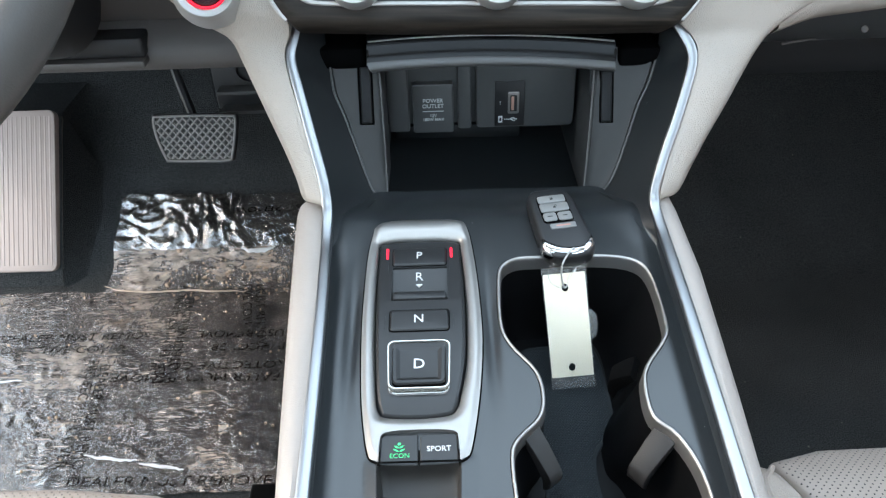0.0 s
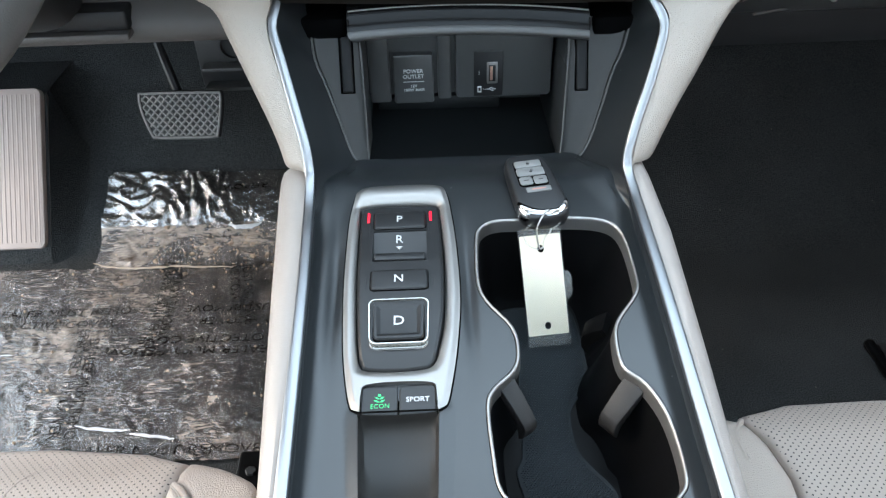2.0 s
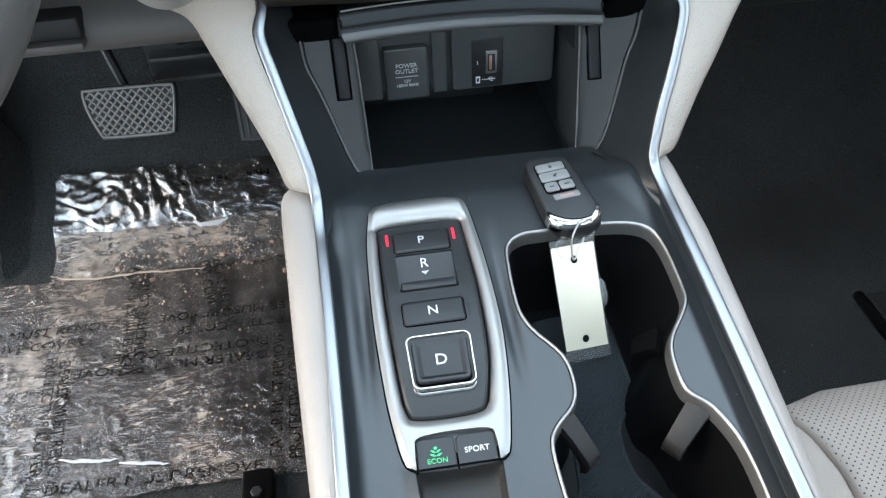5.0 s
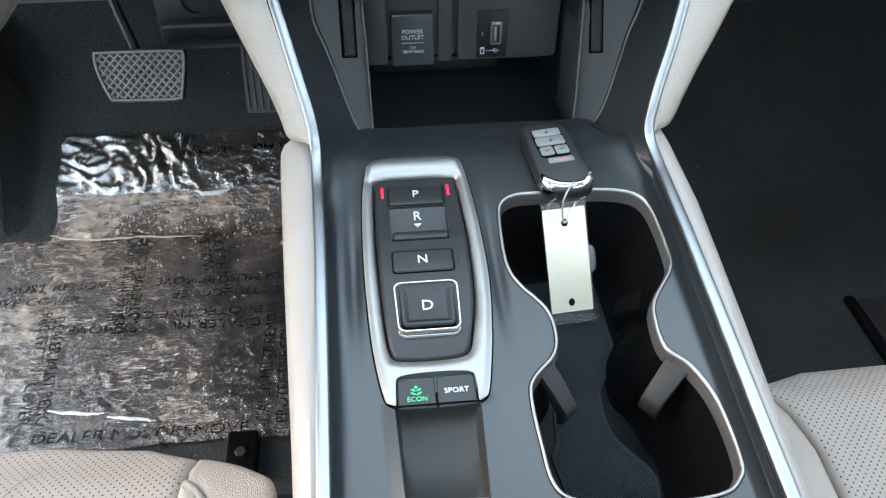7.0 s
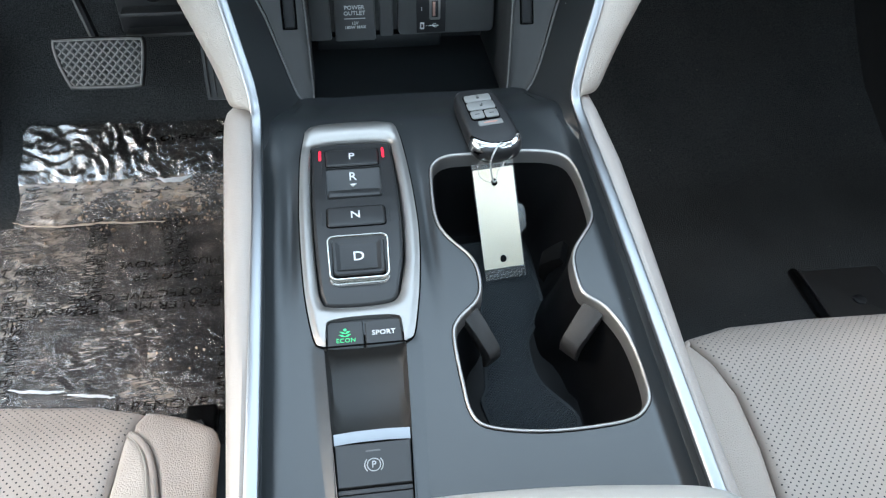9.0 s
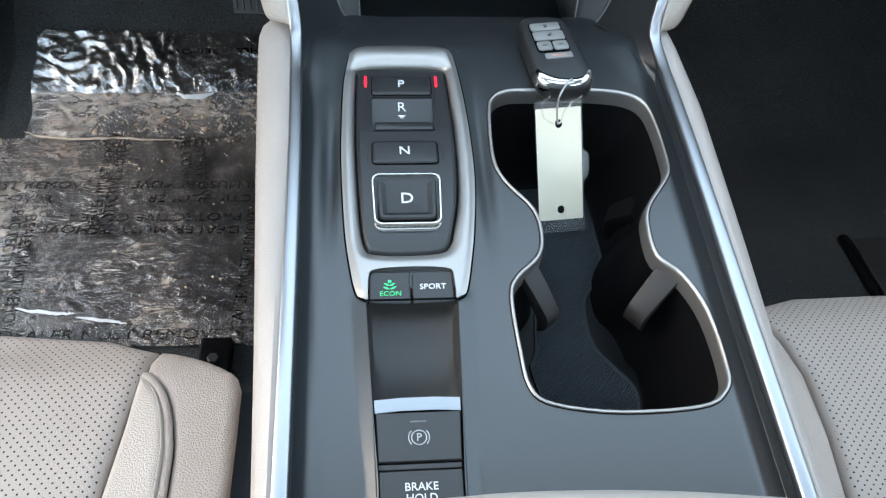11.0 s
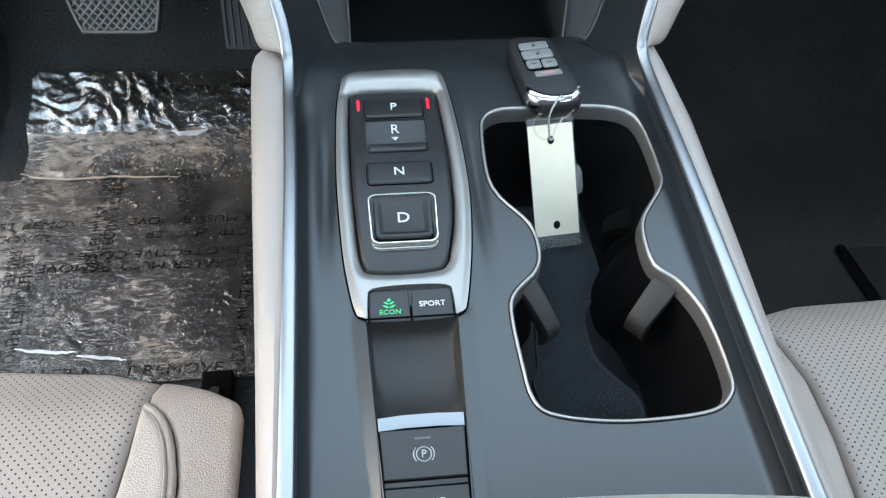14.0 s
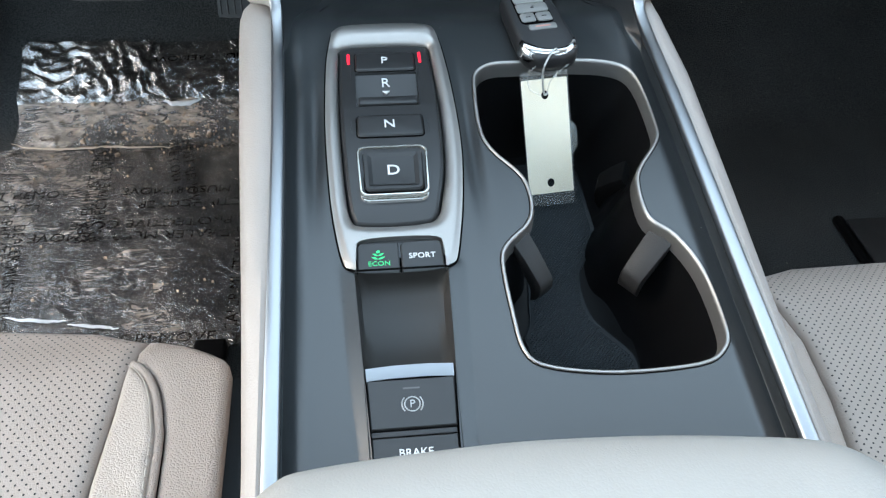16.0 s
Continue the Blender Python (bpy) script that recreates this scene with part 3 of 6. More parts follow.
def rail_u(v, side):
    if side < 0:
        return float(np.interp(v, (-0.2, -0.07, 0.0, 0.05, 0.10, 0.13), (-0.0705, -0.0715, -0.0722, -0.0730, -0.0745, -0.0755)))
    return float(np.interp(v, (-0.2, -0.07, 0.0, 0.05, 0.10, 0.13), (0.1400, 0.1405, 0.1412, 0.1415, 0.1410, 0.1405)))


EDGE = 0.0030
RIM_L = ((-0.19, -0.135, -0.100, -0.050, -0.044), (-0.0390, -0.0400, -0.0430, -0.0456, -0.0458))
RIM_R = ((-0.19, -0.135, -0.103, -0.068, -0.044), (0.0070, 0.0083, 0.0104, 0.0130, 0.0142))
SIDE_L = ((-0.19, -0.135, -0.090, -0.052, -0.040), (-0.0340, -0.0345, -0.0368, -0.0385, -0.0385))
SIDE_R = ((-0.19, -0.135, -0.090, -0.052, -0.040), (0.0005, 0.0012, 0.0035, 0.0050, 0.0050))


def top_height(P):
    u, v = P[:, 0], P[:, 1]
    k = (-0.2, -0.07, 0.0, 0.05, 0.10, 0.13)
    dl = u - np.interp(v, k, [rail_u(x, -1) for x in k])
    dr = np.interp(v, k, [rail_u(x, 1) for x in k]) - u
    # edges that roll down to the rails, the outer one broader
    near = ramp(0.165, 0.120, v)
    h = -near * (0.0026 * ramp(0.0085, 0.0010, dl) + 0.0062 * ramp(0.0145, -0.0005, dr)) + near * 0.0004 * np.exp(-((dl - 0.0105) / 0.0024) ** 2)
    h -= 0.0135 * ramp(0.135, 0.181, v)
    # fillets into the wings of the centre stack
    front_only = ramp(0.075, 0.120, v)
    for d in ((u + 0.0735) * 0.917 - (v - 0.111) * 0.398, (0.1395 - u) * 0.906 - (v - 0.111) * 0.422):
        h += front_only * 0.0030 * ramp(0.020, -0.004, d)
    # hollows beside the selector
    for c, w in ((-0.0575, 0.0040), (0.0262, 0.0034)):
        h -= 0.0036 * np.exp(-((u - c) / w) ** 2) * np.exp(-((v - 0.040) / 0.044) ** 2)
    # flanks that rise to the finger channel
    back = ramp(-0.040, -0.048, v)
    h += back * 0.0027 * np.clip((u - np.interp(v, *RIM_L)) / (np.interp(v, *SIDE_L) - np.interp(v, *RIM_L)), 0, 1) * (u < -0.015)
    h += back * 0.0027 * np.clip((u - np.interp(v, *RIM_R)) / (np.interp(v, *SIDE_R) - np.interp(v, *RIM_R)), 0, 1) * (u > -0.015)
    return h


console = thing("center_console", "dark grey plastic car center console with satin silver rails", "car console", C)
left = [(rail_u(v, -1) + EDGE, v) for v in np.linspace(-0.22, 0.128, 60)]
right = [(rail_u(v, 1) - EDGE, v) for v in np.linspace(0.128, -0.22, 60)]
front = spline([(-0.0705, 0.138), (-0.0590, 0.166), (-0.0470, 0.1805), (0.03, 0.1835), (0.1060, 0.1805), (0.1200, 0.166), (0.1355, 0.138)], 6)
CUP_EDGE = grow(CUP, 0.0012)
CREASES = [(float(np.interp(v, *line)) + d, float(v)) for v in np.linspace(-0.19, -0.046, 60) for line in (RIM_L, RIM_R) for d in (-0.0003, 0.0003)]
part("top_panel", sheet(left + front + right, [CUP_EDGE, CHANNEL, grow(PANEL, 0.0015)], 0.0024, top_height, 0.006, CREASES), PLASTIC, console, smooth=60)

# a narrow gutter between the top and each rail
for s in (-1, 1):
    rows = []
    for v in np.linspace(-0.22, 0.150, 60):
        if v < 0.128:
            inner = rail_u(v, s) - s * EDGE
        else:
            inner = float(np.interp(v, (0.128, 0.138, 0.166), (-0.0725, -0.0705, -0.0590) if s < 0 else (0.1375, 0.1355, 0.1200)))
        outer = rail_u(min(v, 0.13), s) if v < 0.13 else float(np.interp(v, (0.13, 0.182), (-0.0755, -0.070) if s < 0 else (0.1405, 0.133)))
        h = float(top_height(np.array([(inner, v)]))[0])
        rows.append([(inner + (outer - inner) * t, v, h + n) for t, n in ((0.0, 0.0), (0.3, -0.00036), (0.6, -0.0007), (0.82, -0.0009), (0.9, -0.0007), (1.0, 0.0075 - 0.007 * smoothstep(0.09, 0.13, v)))])
    part("edge_gutter", loft(rows), PLASTIC, console, "dark groove beside the rail", smooth=50)

# side rails: along the console, then up the sides of the centre stack
RAIL_L = [tuple(C @ Vector((rail_u(v, -1) - 0.0028, v, 0.0065))) for v in (-0.24, -0.18, -0.12, -0.06, 0.0, 0.05, 0.09, 0.115)] + [
    (-0.0785, 0.4345, 0.3850), (-0.0805, 0.4460, 0.4000), (-0.0850, 0.4575, 0.4160), (-0.0905, 0.4715, 0.4340), (-0.0955, 0.4840, 0.4505), (-0.0995, 0.4945, 0.4640),
    (-0.0998, 0.4995, 0.4705), (-0.0975, 0.5050, 0.4770), (-0.0935, 0.5130, 0.4880)]
RAIL_R = [tuple(C @ Vector((rail_u(v, 1) + 0.0028, v, 0.0060))) for v in (-0.24, -0.18, -0.12, -0.06, 0.0, 0.05, 0.09, 0.115)] + [
    (0.1425, 0.4345, 0.3835), (0.1455, 0.4435, 0.3975), (0.1515, 0.4545, 0.4120), (0.1585, 0.4655, 0.4260), (0.1650, 0.4770, 0.4405), (0.1705, 0.4880, 0.4555),
    (0.1710, 0.4950, 0.4640), (0.1665, 0.5015, 0.4725), (0.1600, 0.5090, 0.4820)]
to_c = lambda pts: [tuple(C_INV @ Vector(p)) for p in pts]


def rail_strip(path):
    """A satin strip with a broad, gently crowned top and a fine step along its inner side."""
    P = [Vector(p) for p in spline(path, 5)]
    sec = [(-0.0034, -0.0024), (-0.0035, 0.0004), (-0.0031, 0.0011), (-0.0022, 0.0015), (0.0, 0.0018), (0.0022, 0.0015), (0.0031, 0.0011), (0.0035, 0.0004), (0.0034, -0.0024)]
    rows = []
    for i, p in enumerate(P):
        t = (P[min(i + 1, len(P) - 1)] - P[max(i - 1, 0)]).normalized()
        a = Vector((1, 0, 0)) - t * t.x
        a.normalize()
        up = a.cross(t)
        rows.append([tuple(p + a * x + up * z) for x, z in sec])
    return loft(rows, True, True)


part("rail", rail_strip(to_c(RAIL_L)), CHROME, console, "satin chrome side rail", smooth=60)
part("rail", rail_strip(to_c(RAIL_R)), CHROME, console, "satin chrome side rail", smooth=60)

# padded sides
def side_pad(side):
    rows = []
    for v in np.linspace(-0.30, 0.158, 26):
        ri = rail_u(v, side) + side * 0.0052
        if side < 0:
            ro = float(np.interp(v, (-0.2, -0.135, -0.061, 0.047, 0.144, 0.16), (-0.0855, -0.0875, -0.0915, -0.0985, -0.1040, -0.1042)))
        else:
            ro = float(np.interp(v, (-0.2, -0.149, -0.081, -0.012, 0.084, 0.146, 0.16), (0.1570, 0.1575, 0.1585, 0.1620, 0.1655, 0.1625, 0.1600)))
        w = ro - ri
        rows.append([(ri, v, -0.006), (ri, v, 0.0045), (ri + 0.25 * w, v, 0.0058), (ri + 0.6 * w, v, 0.0035), (ri + 0.85 * w, v, -0.002), (ro, v, -0.010), (ro + side * 0.001, v, -0.03),
                     (ro + side * 0.003, v, -0.10), (ro + side * 0.004, v, -0.20)])
    rows.append([(p[0], p[1] + 0.001, p[2] - 0.03) for p in rows[-1]])
    return loft(rows)


pad_l = part("side_pad", side_pad(-1), PAD, console, "light grey soft pad with a stitched seam")
part("side_pad", side_pad(1), PAD, console, "light grey soft pad with a stitched seam")
bm = bmesh.new()
for i in range(56):
    v = -0.17 + i * 0.0056
    u = float(np.interp(v, (-0.2, -0.135, -0.061, 0.047, 0.144), (-0.0845, -0.0865, -0.0905, -0.0975, -0.1030)))
    tube([(u, v, -0.0078), (u, v + 0.0034, -0.0078)], 0.0005, 5, bm=bm)
part("stitching", bm, STITCH, pad_l, "row of pale stitches")
bm = box(-0.088, 0.158, -0.55, 0.24, -0.335, -0.105, 0.01)
part("tunnel_cover", bm, CARPET, console, "black carpeted lower side")

def outline_gap(line, d0, d1, name, parent):
    """A fine dark joint that follows the panel around an inserted part."""
    a, b = grow(line, d0), grow(line, d1)
    ha, hb = top_height(np.array(a)), top_height(np.array(b))
    rows = [[(x, y, z + 0.0003) for (x, y), z in zip(a, ha)], [(x, y, z + 0.0003) for (x, y), z in zip(b, hb)]]
    return part(name, loft(rows, True), GAP, parent)


# cup holder
cup = thing("cup_holder", "double cup holder with silver rim and ribbed mat", "cup holder", C)
rim_rows = []
for d, z in ((-0.0005, -0.0095), (-0.0002, -0.0040), (0.0, -0.0008), (0.0003, 0.0004), (0.0010, 0.0011), (0.0017, 0.0010), (0.0021, 0.0004), (0.0022, -0.0020)):
    g = grow(CUP, d)
    rim_rows.append([(x, y, z + 0.8 * h) for (x, y), h in zip(g, top_height(np.array(g)))])
part("rim", loft(rim_rows, True), SATIN, cup, "satin silver rim", smooth=60)
outline_gap(CUP, 0.0019, 0.0025, "joint", cup)
FLOOR_N = -0.066


def well_row(k, n):
    row = []
    for x, y in CUP:
        tx = 0.043 + (x - 0.033) * (0.70 if y < -0.06 else 0.66) if y < 0.03 else 0.040 + (x - 0.033) * 0.66
        ty = -0.004 + (y + 0.004) * 0.86
        row.append((x + (tx - x) * k, y + (ty - y) * k, n))
    return row


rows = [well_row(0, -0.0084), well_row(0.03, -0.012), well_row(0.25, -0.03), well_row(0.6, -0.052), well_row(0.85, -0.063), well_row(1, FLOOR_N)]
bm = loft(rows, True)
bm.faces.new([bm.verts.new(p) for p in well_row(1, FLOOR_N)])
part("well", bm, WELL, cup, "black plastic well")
mat_line = ccw(spline([(0.1000, 0.0700), (0.1035, 0.040), (0.1035, 0.012), (0.0970, 0.0020), (0.0900, -0.0080), (0.0877, -0.0160), (0.0876, -0.0293), (0.0900, -0.0414), (0.0970, -0.0517), (0.1043, -0.061), (0.1078, -0.0690), (0.1065, -0.080), (0.1000, -0.0870),
                       (0.066, -0.088), (0.0560, -0.081), (0.0520, -0.0650), (0.0497, -0.0520), (0.0515, -0.0470), (0.0540, -0.0410), (0.0552, -0.030), (0.0575, -0.010), (0.0540, 0.015), (0.0480, 0.040), (0.0480, 0.066), (0.056, 0.0745), (0.090, 0.0755)], 4, True))
mat = part("mat", solid(mat_line, [(0, FLOOR_N - 0.002), (0, FLOOR_N + 0.0016), (-0.0005, FLOOR_N + 0.0018), (-0.0010, FLOOR_N + 0.0017), (-0.0014, FLOOR_N + 0.0014)]), RUBBER, cup, "black rubber mat with a knurled face")
# the knurling: small pads in a woven, staggered field
field = grow(mat_line, -0.0024)
G = np.array([(0.046 + i * 0.0019 + 0.00095 * (j % 2), -0.090 + j * 0.00115) for i in range(33) for j in range(146)])
G = G[inside_many(G, field)]
verts, faces, top = [], [], FLOOR_N + 0.0013
for x, y in G:
    k, lean = len(verts), 0.00016
    verts += [(x - 0.00075, y - 0.00042 - lean, top - 0.0001), (x + 0.00075, y - 0.00042 + lean, top - 0.0001), (x + 0.00075, y + 0.00042 + lean, top - 0.0001), (x - 0.00075, y + 0.00042 - lean, top - 0.0001), (x - 0.00030, y - lean * 0.4, top + 0.00050), (x + 0.00030, y + lean * 0.4, top + 0.00050)]
    faces += [(k, k + 1, k + 5, k + 4), (k + 2, k + 3, k + 4, k + 5), (k + 3, k, k + 4), (k + 1, k + 2, k + 5)]
me = bpy.data.meshes.new("knurl")
me.from_pydata(verts, [], faces)
me.materials.append(RUBBER)
KNURL = material("knurled_rubber", (0.012, 0.020, 0.026), 0.45, spec=0.5)
me.materials[0] = KNURL
knurl = tagged(new("knurl", me), kind="stuff")
knurl.parent = mat


def flap(u, v, du, dv, w, length, drop):
    """A sprung flap that leans into the well, hinged below the rim."""
    d = Vector((du, dv, 0)).normalized()
    s = Vector((-d.y, d.x, 0))
    rows = []
    for k, (t, n, th) in enumerate(((0.0, -0.006, 0.003), (0.35, -0.006 - drop * 0.26, 0.0040), (0.78, -0.006 - drop * 0.66, 0.0050), (0.84, -0.006 - drop * 0.78, 0.0052), (0.86, -0.006 - drop * 0.95, 0.0048), (0.84, -0.006 - drop * 1.15, 0.0035))):
        c = Vector((u, v, n)) + d * (length * t)
        ww = w * (1 - 0.22 * t)
        prof = rrect(0, 0, ww, th * 2, 0.0009, 2)
        nn = (Vector((0, 0, 1)) * 0.8 + d * 0.6).normalized()
        rows.append([tuple(c + s * a + nn * b) for a, b in prof])
    return loft(rows, True, True)


part("flap", flap(0.0422, -0.0262, 0.42, -0.62, 0.0110, 0.026, 0.024), RUBBER_GREY, cup, "grey sprung cup flap")
part("flap", flap(0.1185, -0.0285, -0.72, -0.62, 0.0142, 0.026, 0.026), RUBBER_GREY, cup, "grey sprung cup flap")
part("flap", flap(0.1075, 0.0120, -0.75, 0.30, 0.0150, 0.012, 0.020), GAP, cup, "black sprung cup flap")

# gear selector
gear = thing("gear_selector", "push-button gear selector with silver bezel, lit in park", "gear selector", C)
bm = bmesh.new()
# the bezel: an outer skirt, a broad bright face, and a bevel down to the key panel
def bezel_face(P):
    d_in, d_out, y = distance_many(P, PANEL), distance_many(P, BEZEL_OUT), P[:, 1]
    return 0.0012 + 0.0018 * ramp(0.0, 0.006, d_in) - 0.0018 * ramp(0.0040, 0.0, d_out) - 0.0014 * ramp(0.002, 0.0, d_in) + 0.0012 * np.exp(-((y - 0.128) / 0.006) ** 2)
outline = [p for p in BEZEL_OUT]
notch = [(-0.0378, -0.0480), (-0.0375, -0.036), (-0.0345, -0.0305), (-0.0165, -0.0292), (0.0015, -0.0305), (0.0042, -0.036), (0.0045, -0.0480)]
lo = [p for p in outline if not (p[1] < -0.0479 and -0.0379 < p[0] < 0.00455)]
k = max(range(len(lo)), key=lambda i: (Vector(lo[i - 1]) - Vector(lo[i])).length)
lo = lo[k:] + lo[:k]
fw = spline(notch, 4)
if (Vector(lo[-1]) - Vector(fw[0])).length > (Vector(lo[-1]) - Vector(fw[-1])).length:
    fw = fw[::-1]
BEZEL = lo + fw
part("bezel", sheet(BEZEL, [grow(PANEL, 0.0004)], 0.0014, bezel_face, 0.006), SATIN, gear, "satin silver bezel", smooth=70)
def crown(y):
    """The key panel swells towards its middle."""
    return float(np.interp(y, (-0.021, -0.012, 0.000, 0.013, 0.030, 0.045, 0.062, 0.085, 0.118), (-0.0008, 0.0010, 0.0026, 0.0036, 0.0042, 0.0042, 0.0034, 0.0012, -0.0006)))


outline_gap(BEZEL_OUT, -0.0004, 0.0009, "joint", gear)
edge_rows = [[(x, y, -0.003) for x, y in grow(PANEL, 0.0003)], [(x, y, crown(y) - 0.0030) for x, y in grow(PANEL, -0.0004)], [(x, y, crown(y) - 0.0009) for x, y in grow(PANEL, -0.0010)], [(x, y, crown(y)) for x, y in grow(PANEL, -0.0024)]]
part("panel_edge", loft(edge_rows, True), KEYCAP, gear)
RT, RB = 0.0918, 0.0612
REV = rrect(-0.0165, (RT + RB) / 2, 0.0350, RT - RB, 0.001, 2)
part("key_panel", sheet(grow(PANEL, -0.0024), [ccw(REV)], 0.0030, lambda P: [crown(y) for y in P[:, 1]]), KEYCAP, gear, "charcoal key panel")
# the scooped reverse switch
scoop = [(RT, crown(RT)), (RT - 0.0004, -0.0004), (0.0850, -0.0018), (0.0780, -0.0036), (0.0725, -0.0050), (0.0690, -0.0054), (0.0682, -0.0020), (RB, crown(RB))]
bm = loft([[(-0.0340, y, n), (0.0010, y, n)] for y, n in scoop])
for x in (-0.034, 0.001):
    bm.faces.new([bm.verts.new((x, y, n)) for y, n in scoop])
rev = part("reverse_key", bm, KEYCAP, gear, "scooped reverse key with a lip")
part("lip", box(-0.0330, -0.0000, RB + 0.0008, 0.0684, -0.0010, 0.0046, 0.0014), KEYCAP, rev)
letters("R", 0.0088, PRINT, rev, pose(-0.0170, 0.0853, -0.0014, 12), bold=-0.00002)
part("arrow", solid([(-0.0192, 0.0800), (-0.0148, 0.0800), (-0.0170, 0.0776)], [(0, -0.0042), (0, -0.0024)]), PRINT, rev)


def follow(bm, cy):
    """Bend a key to the swell of the panel."""
    k = (crown(cy + 0.008) - crown(cy - 0.008)) / 0.016
    for v in bm.verts:
        v.co.z += k * (v.co.y - cy)
    return bm


def key(name, cx, cy, w, h, text, size, label):
    base = crown(cy)
    k = part(name, follow(rbody(cx, cy, w, h, 0.0022, [(0, base - 0.003), (0, base + 0.0003), (-0.0005, base + 0.0011), (-0.0012, base + 0.0015), (-0.0020, base + 0.0016)]), cy), KEYCAP, gear, label, 12)
    part("gap", follow(rbody(cx, cy, w + 0.0014, h + 0.0014, 0.0028, [(0, base - 0.002), (-0.0002, base + 0.00035)]), cy), GAP, k)
    letters(text, size, PRINT, k, pose(cx - 0.0003, cy, base + 0.0017, math.degrees((crown(cy + 0.008) - crown(cy - 0.008)) / 0.016)), bold=0.00002)
    return k


key("park_key", -0.0166, 0.1012, 0.0345, 0.0165, "P", 0.0084, "grey key lettered P")
key("neutral_key", -0.0166, 0.0446, 0.0354, 0.0160, "N", 0.0084, "grey key lettered N")
b0 = 0.0030
drive = part("drive_key", rbody(-0.0168, 0.0128, 0.0295, 0.0278, 0.0035, [(0, b0 - 0.003), (0, b0 + 0.0012), (-0.0006, b0 + 0.0022), (-0.0022, b0 + 0.0022), (-0.0044, b0 + 0.0010), (-0.0052, b0 + 0.0009)]), KEYCAP, gear, "dished grey key lettered D", 12)
part("chrome_frame", rbody(-0.0168, 0.0122, 0.0345, 0.0340, 0.0045, [(-0.0015, b0 - 0.001), (-0.0012, b0 + 0.0019), (-0.0009, b0 + 0.0024), (-0.0002, b0 + 0.0024), (0.0001, b0 + 0.0019), (0.0004, b0 - 0.002)], caps=False), FRAME_CHROME, drive, "bright chrome frame")
part("gap", rbody(-0.0168, 0.0125, 0.0305, 0.0290, 0.0036, [(0, b0 - 0.002), (-0.0002, b0 + 0.0003)]), GAP, drive)
part("chrome_lip", rbody(-0.0168, 0.0108, 0.0336, 0.0346, 0.0045, [(-0.0008, b0 - 0.001), (-0.0005, b0 + 0.0003), (0.0002, b0 + 0.0004), (0.0007, b0 - 0.0003), (0.0009, b0 - 0.002)], caps=False), MIRROR, drive, "bright chrome lip")
for ob in (drive, *drive.children):
    for v in ob.data.vertices:
        v.co.x = -0.0166 + (v.co.x + 0.0166) * (1.035 + (v.co.y - 0.012) * 2.2)
letters("D", 0.0096, PRINT, drive, pose(-0.0168, 0.0128, b0 + 0.0010), bold=0.00004)
for x in (-0.0376, 0.0040):
    part("indicator", box(x - 0.0009, x + 0.0009, 0.1000, 0.1098, -0.0010, 0.0009, 0.0008), RED, gear, "red lit indicator")
    part("guide_mark", box(x - 0.00025 + (0.0012 if x < 0 else -0.0012), x + 0.00025 + (0.0012 if x < 0 else -0.0012), 0.0850, 0.0970, -0.0005, 0.0013, 0.0002), INK, gear)
for x in (-0.0372, 0.0040):
    part("guide_mark", box(x - 0.00025, x + 0.00025, 0.0390, 0.0490, 0.0030, 0.0045, 0.0002), INK, gear)
for x0, x1, txt in ((-0.0372, -0.0172, "ECON"), (-0.0165, 0.0038, "SPORT")):
    b = part("mode_key", solid(ccw([(x0, -0.0495), (x1, -0.0495), (x1, -0.0312 if txt == "ECON" else -0.0330), (x1 - 0.0015, -0.0308), (x0 + 0.0018, -0.0308), (x0, -0.0330)]),
                               [(0, -0.006), (0, 0.0004), (-0.0003, 0.0011), (-0.0010, 0.0014)]), KEYCAP, gear, "grey mode key lettered " + txt, 12)
    cx, top = (x0 + x1) / 2, 0.0014
    if txt == "ECON":
        letters(txt, 0.0038, GREEN, b, pose(cx + 0.0003, -0.0438, top), bold=-0.00005)
        bm = bmesh.new()
        for s in (-1, 1):
            for yy, ln in ((-0.0408, 0.0032), (-0.0388, 0.0027)):
                solid([(cx, yy - 0.0004), (cx + s * ln * 0.5, yy - 0.0003), (cx + s * ln, yy + 0.0010), (cx + s * ln * 0.45, yy + 0.0008)], [(0, top - 0.0002), (0, top + 0.0002)], bm=bm)
        solid([(cx + 0.0009 * math.cos(a), -0.0368 + 0.0008 * math.sin(a)) for a in np.linspace(0, 2 * math.pi, 9)[:-1]], [(0, top - 0.0002), (0, top + 0.0002)], bm=bm)
        part("leaf_symbol", bm, GREEN, b, "green leaf symbol", smooth=0)
    else:
        letters(txt, 0.0043, PRINT, b, pose(cx, -0.0402, top), bold=0.00002)

# finger channel and parking brake switch
bm = bmesh.new()
prof = [(-0.0495, 0.002), (-0.0500, -0.004), (-0.0525, -0.0085), (-0.0580, -0.0110), (-0.0680, -0.0122), (-0.0800, -0.0115), (-0.0900, -0.0085), (-0.0970, -0.0040), (-0.1000, -0.0100), (-0.19, -0.0100)]
rows = []
for v, n in prof:
    a = float(np.interp(-v, (0.04, 0.052, 0.090, 0.135, 0.19), (-0.0385, -0.0385, -0.0368, -0.0345, -0.0340)))
    b = float(np.interp(-v, (0.04, 0.052, 0.090, 0.135, 0.19), (0.0050, 0.0050, 0.0035, 0.0012, 0.0005)))
    rows.append([(a - 0.0002, v, 0.0028), (a + 0.0005, v, min(0.0012, n + 0.009)), (a + 0.0022, v, n + 0.0012), (a + 0.006, v, n), ((a + b) / 2, v, n - 0.0008), (b - 0.006, v, n), (b - 0.0022, v, n + 0.0012), (b - 0.0005, v, min(0.0012, n + 0.009)), (b + 0.0002, v, 0.0028)])
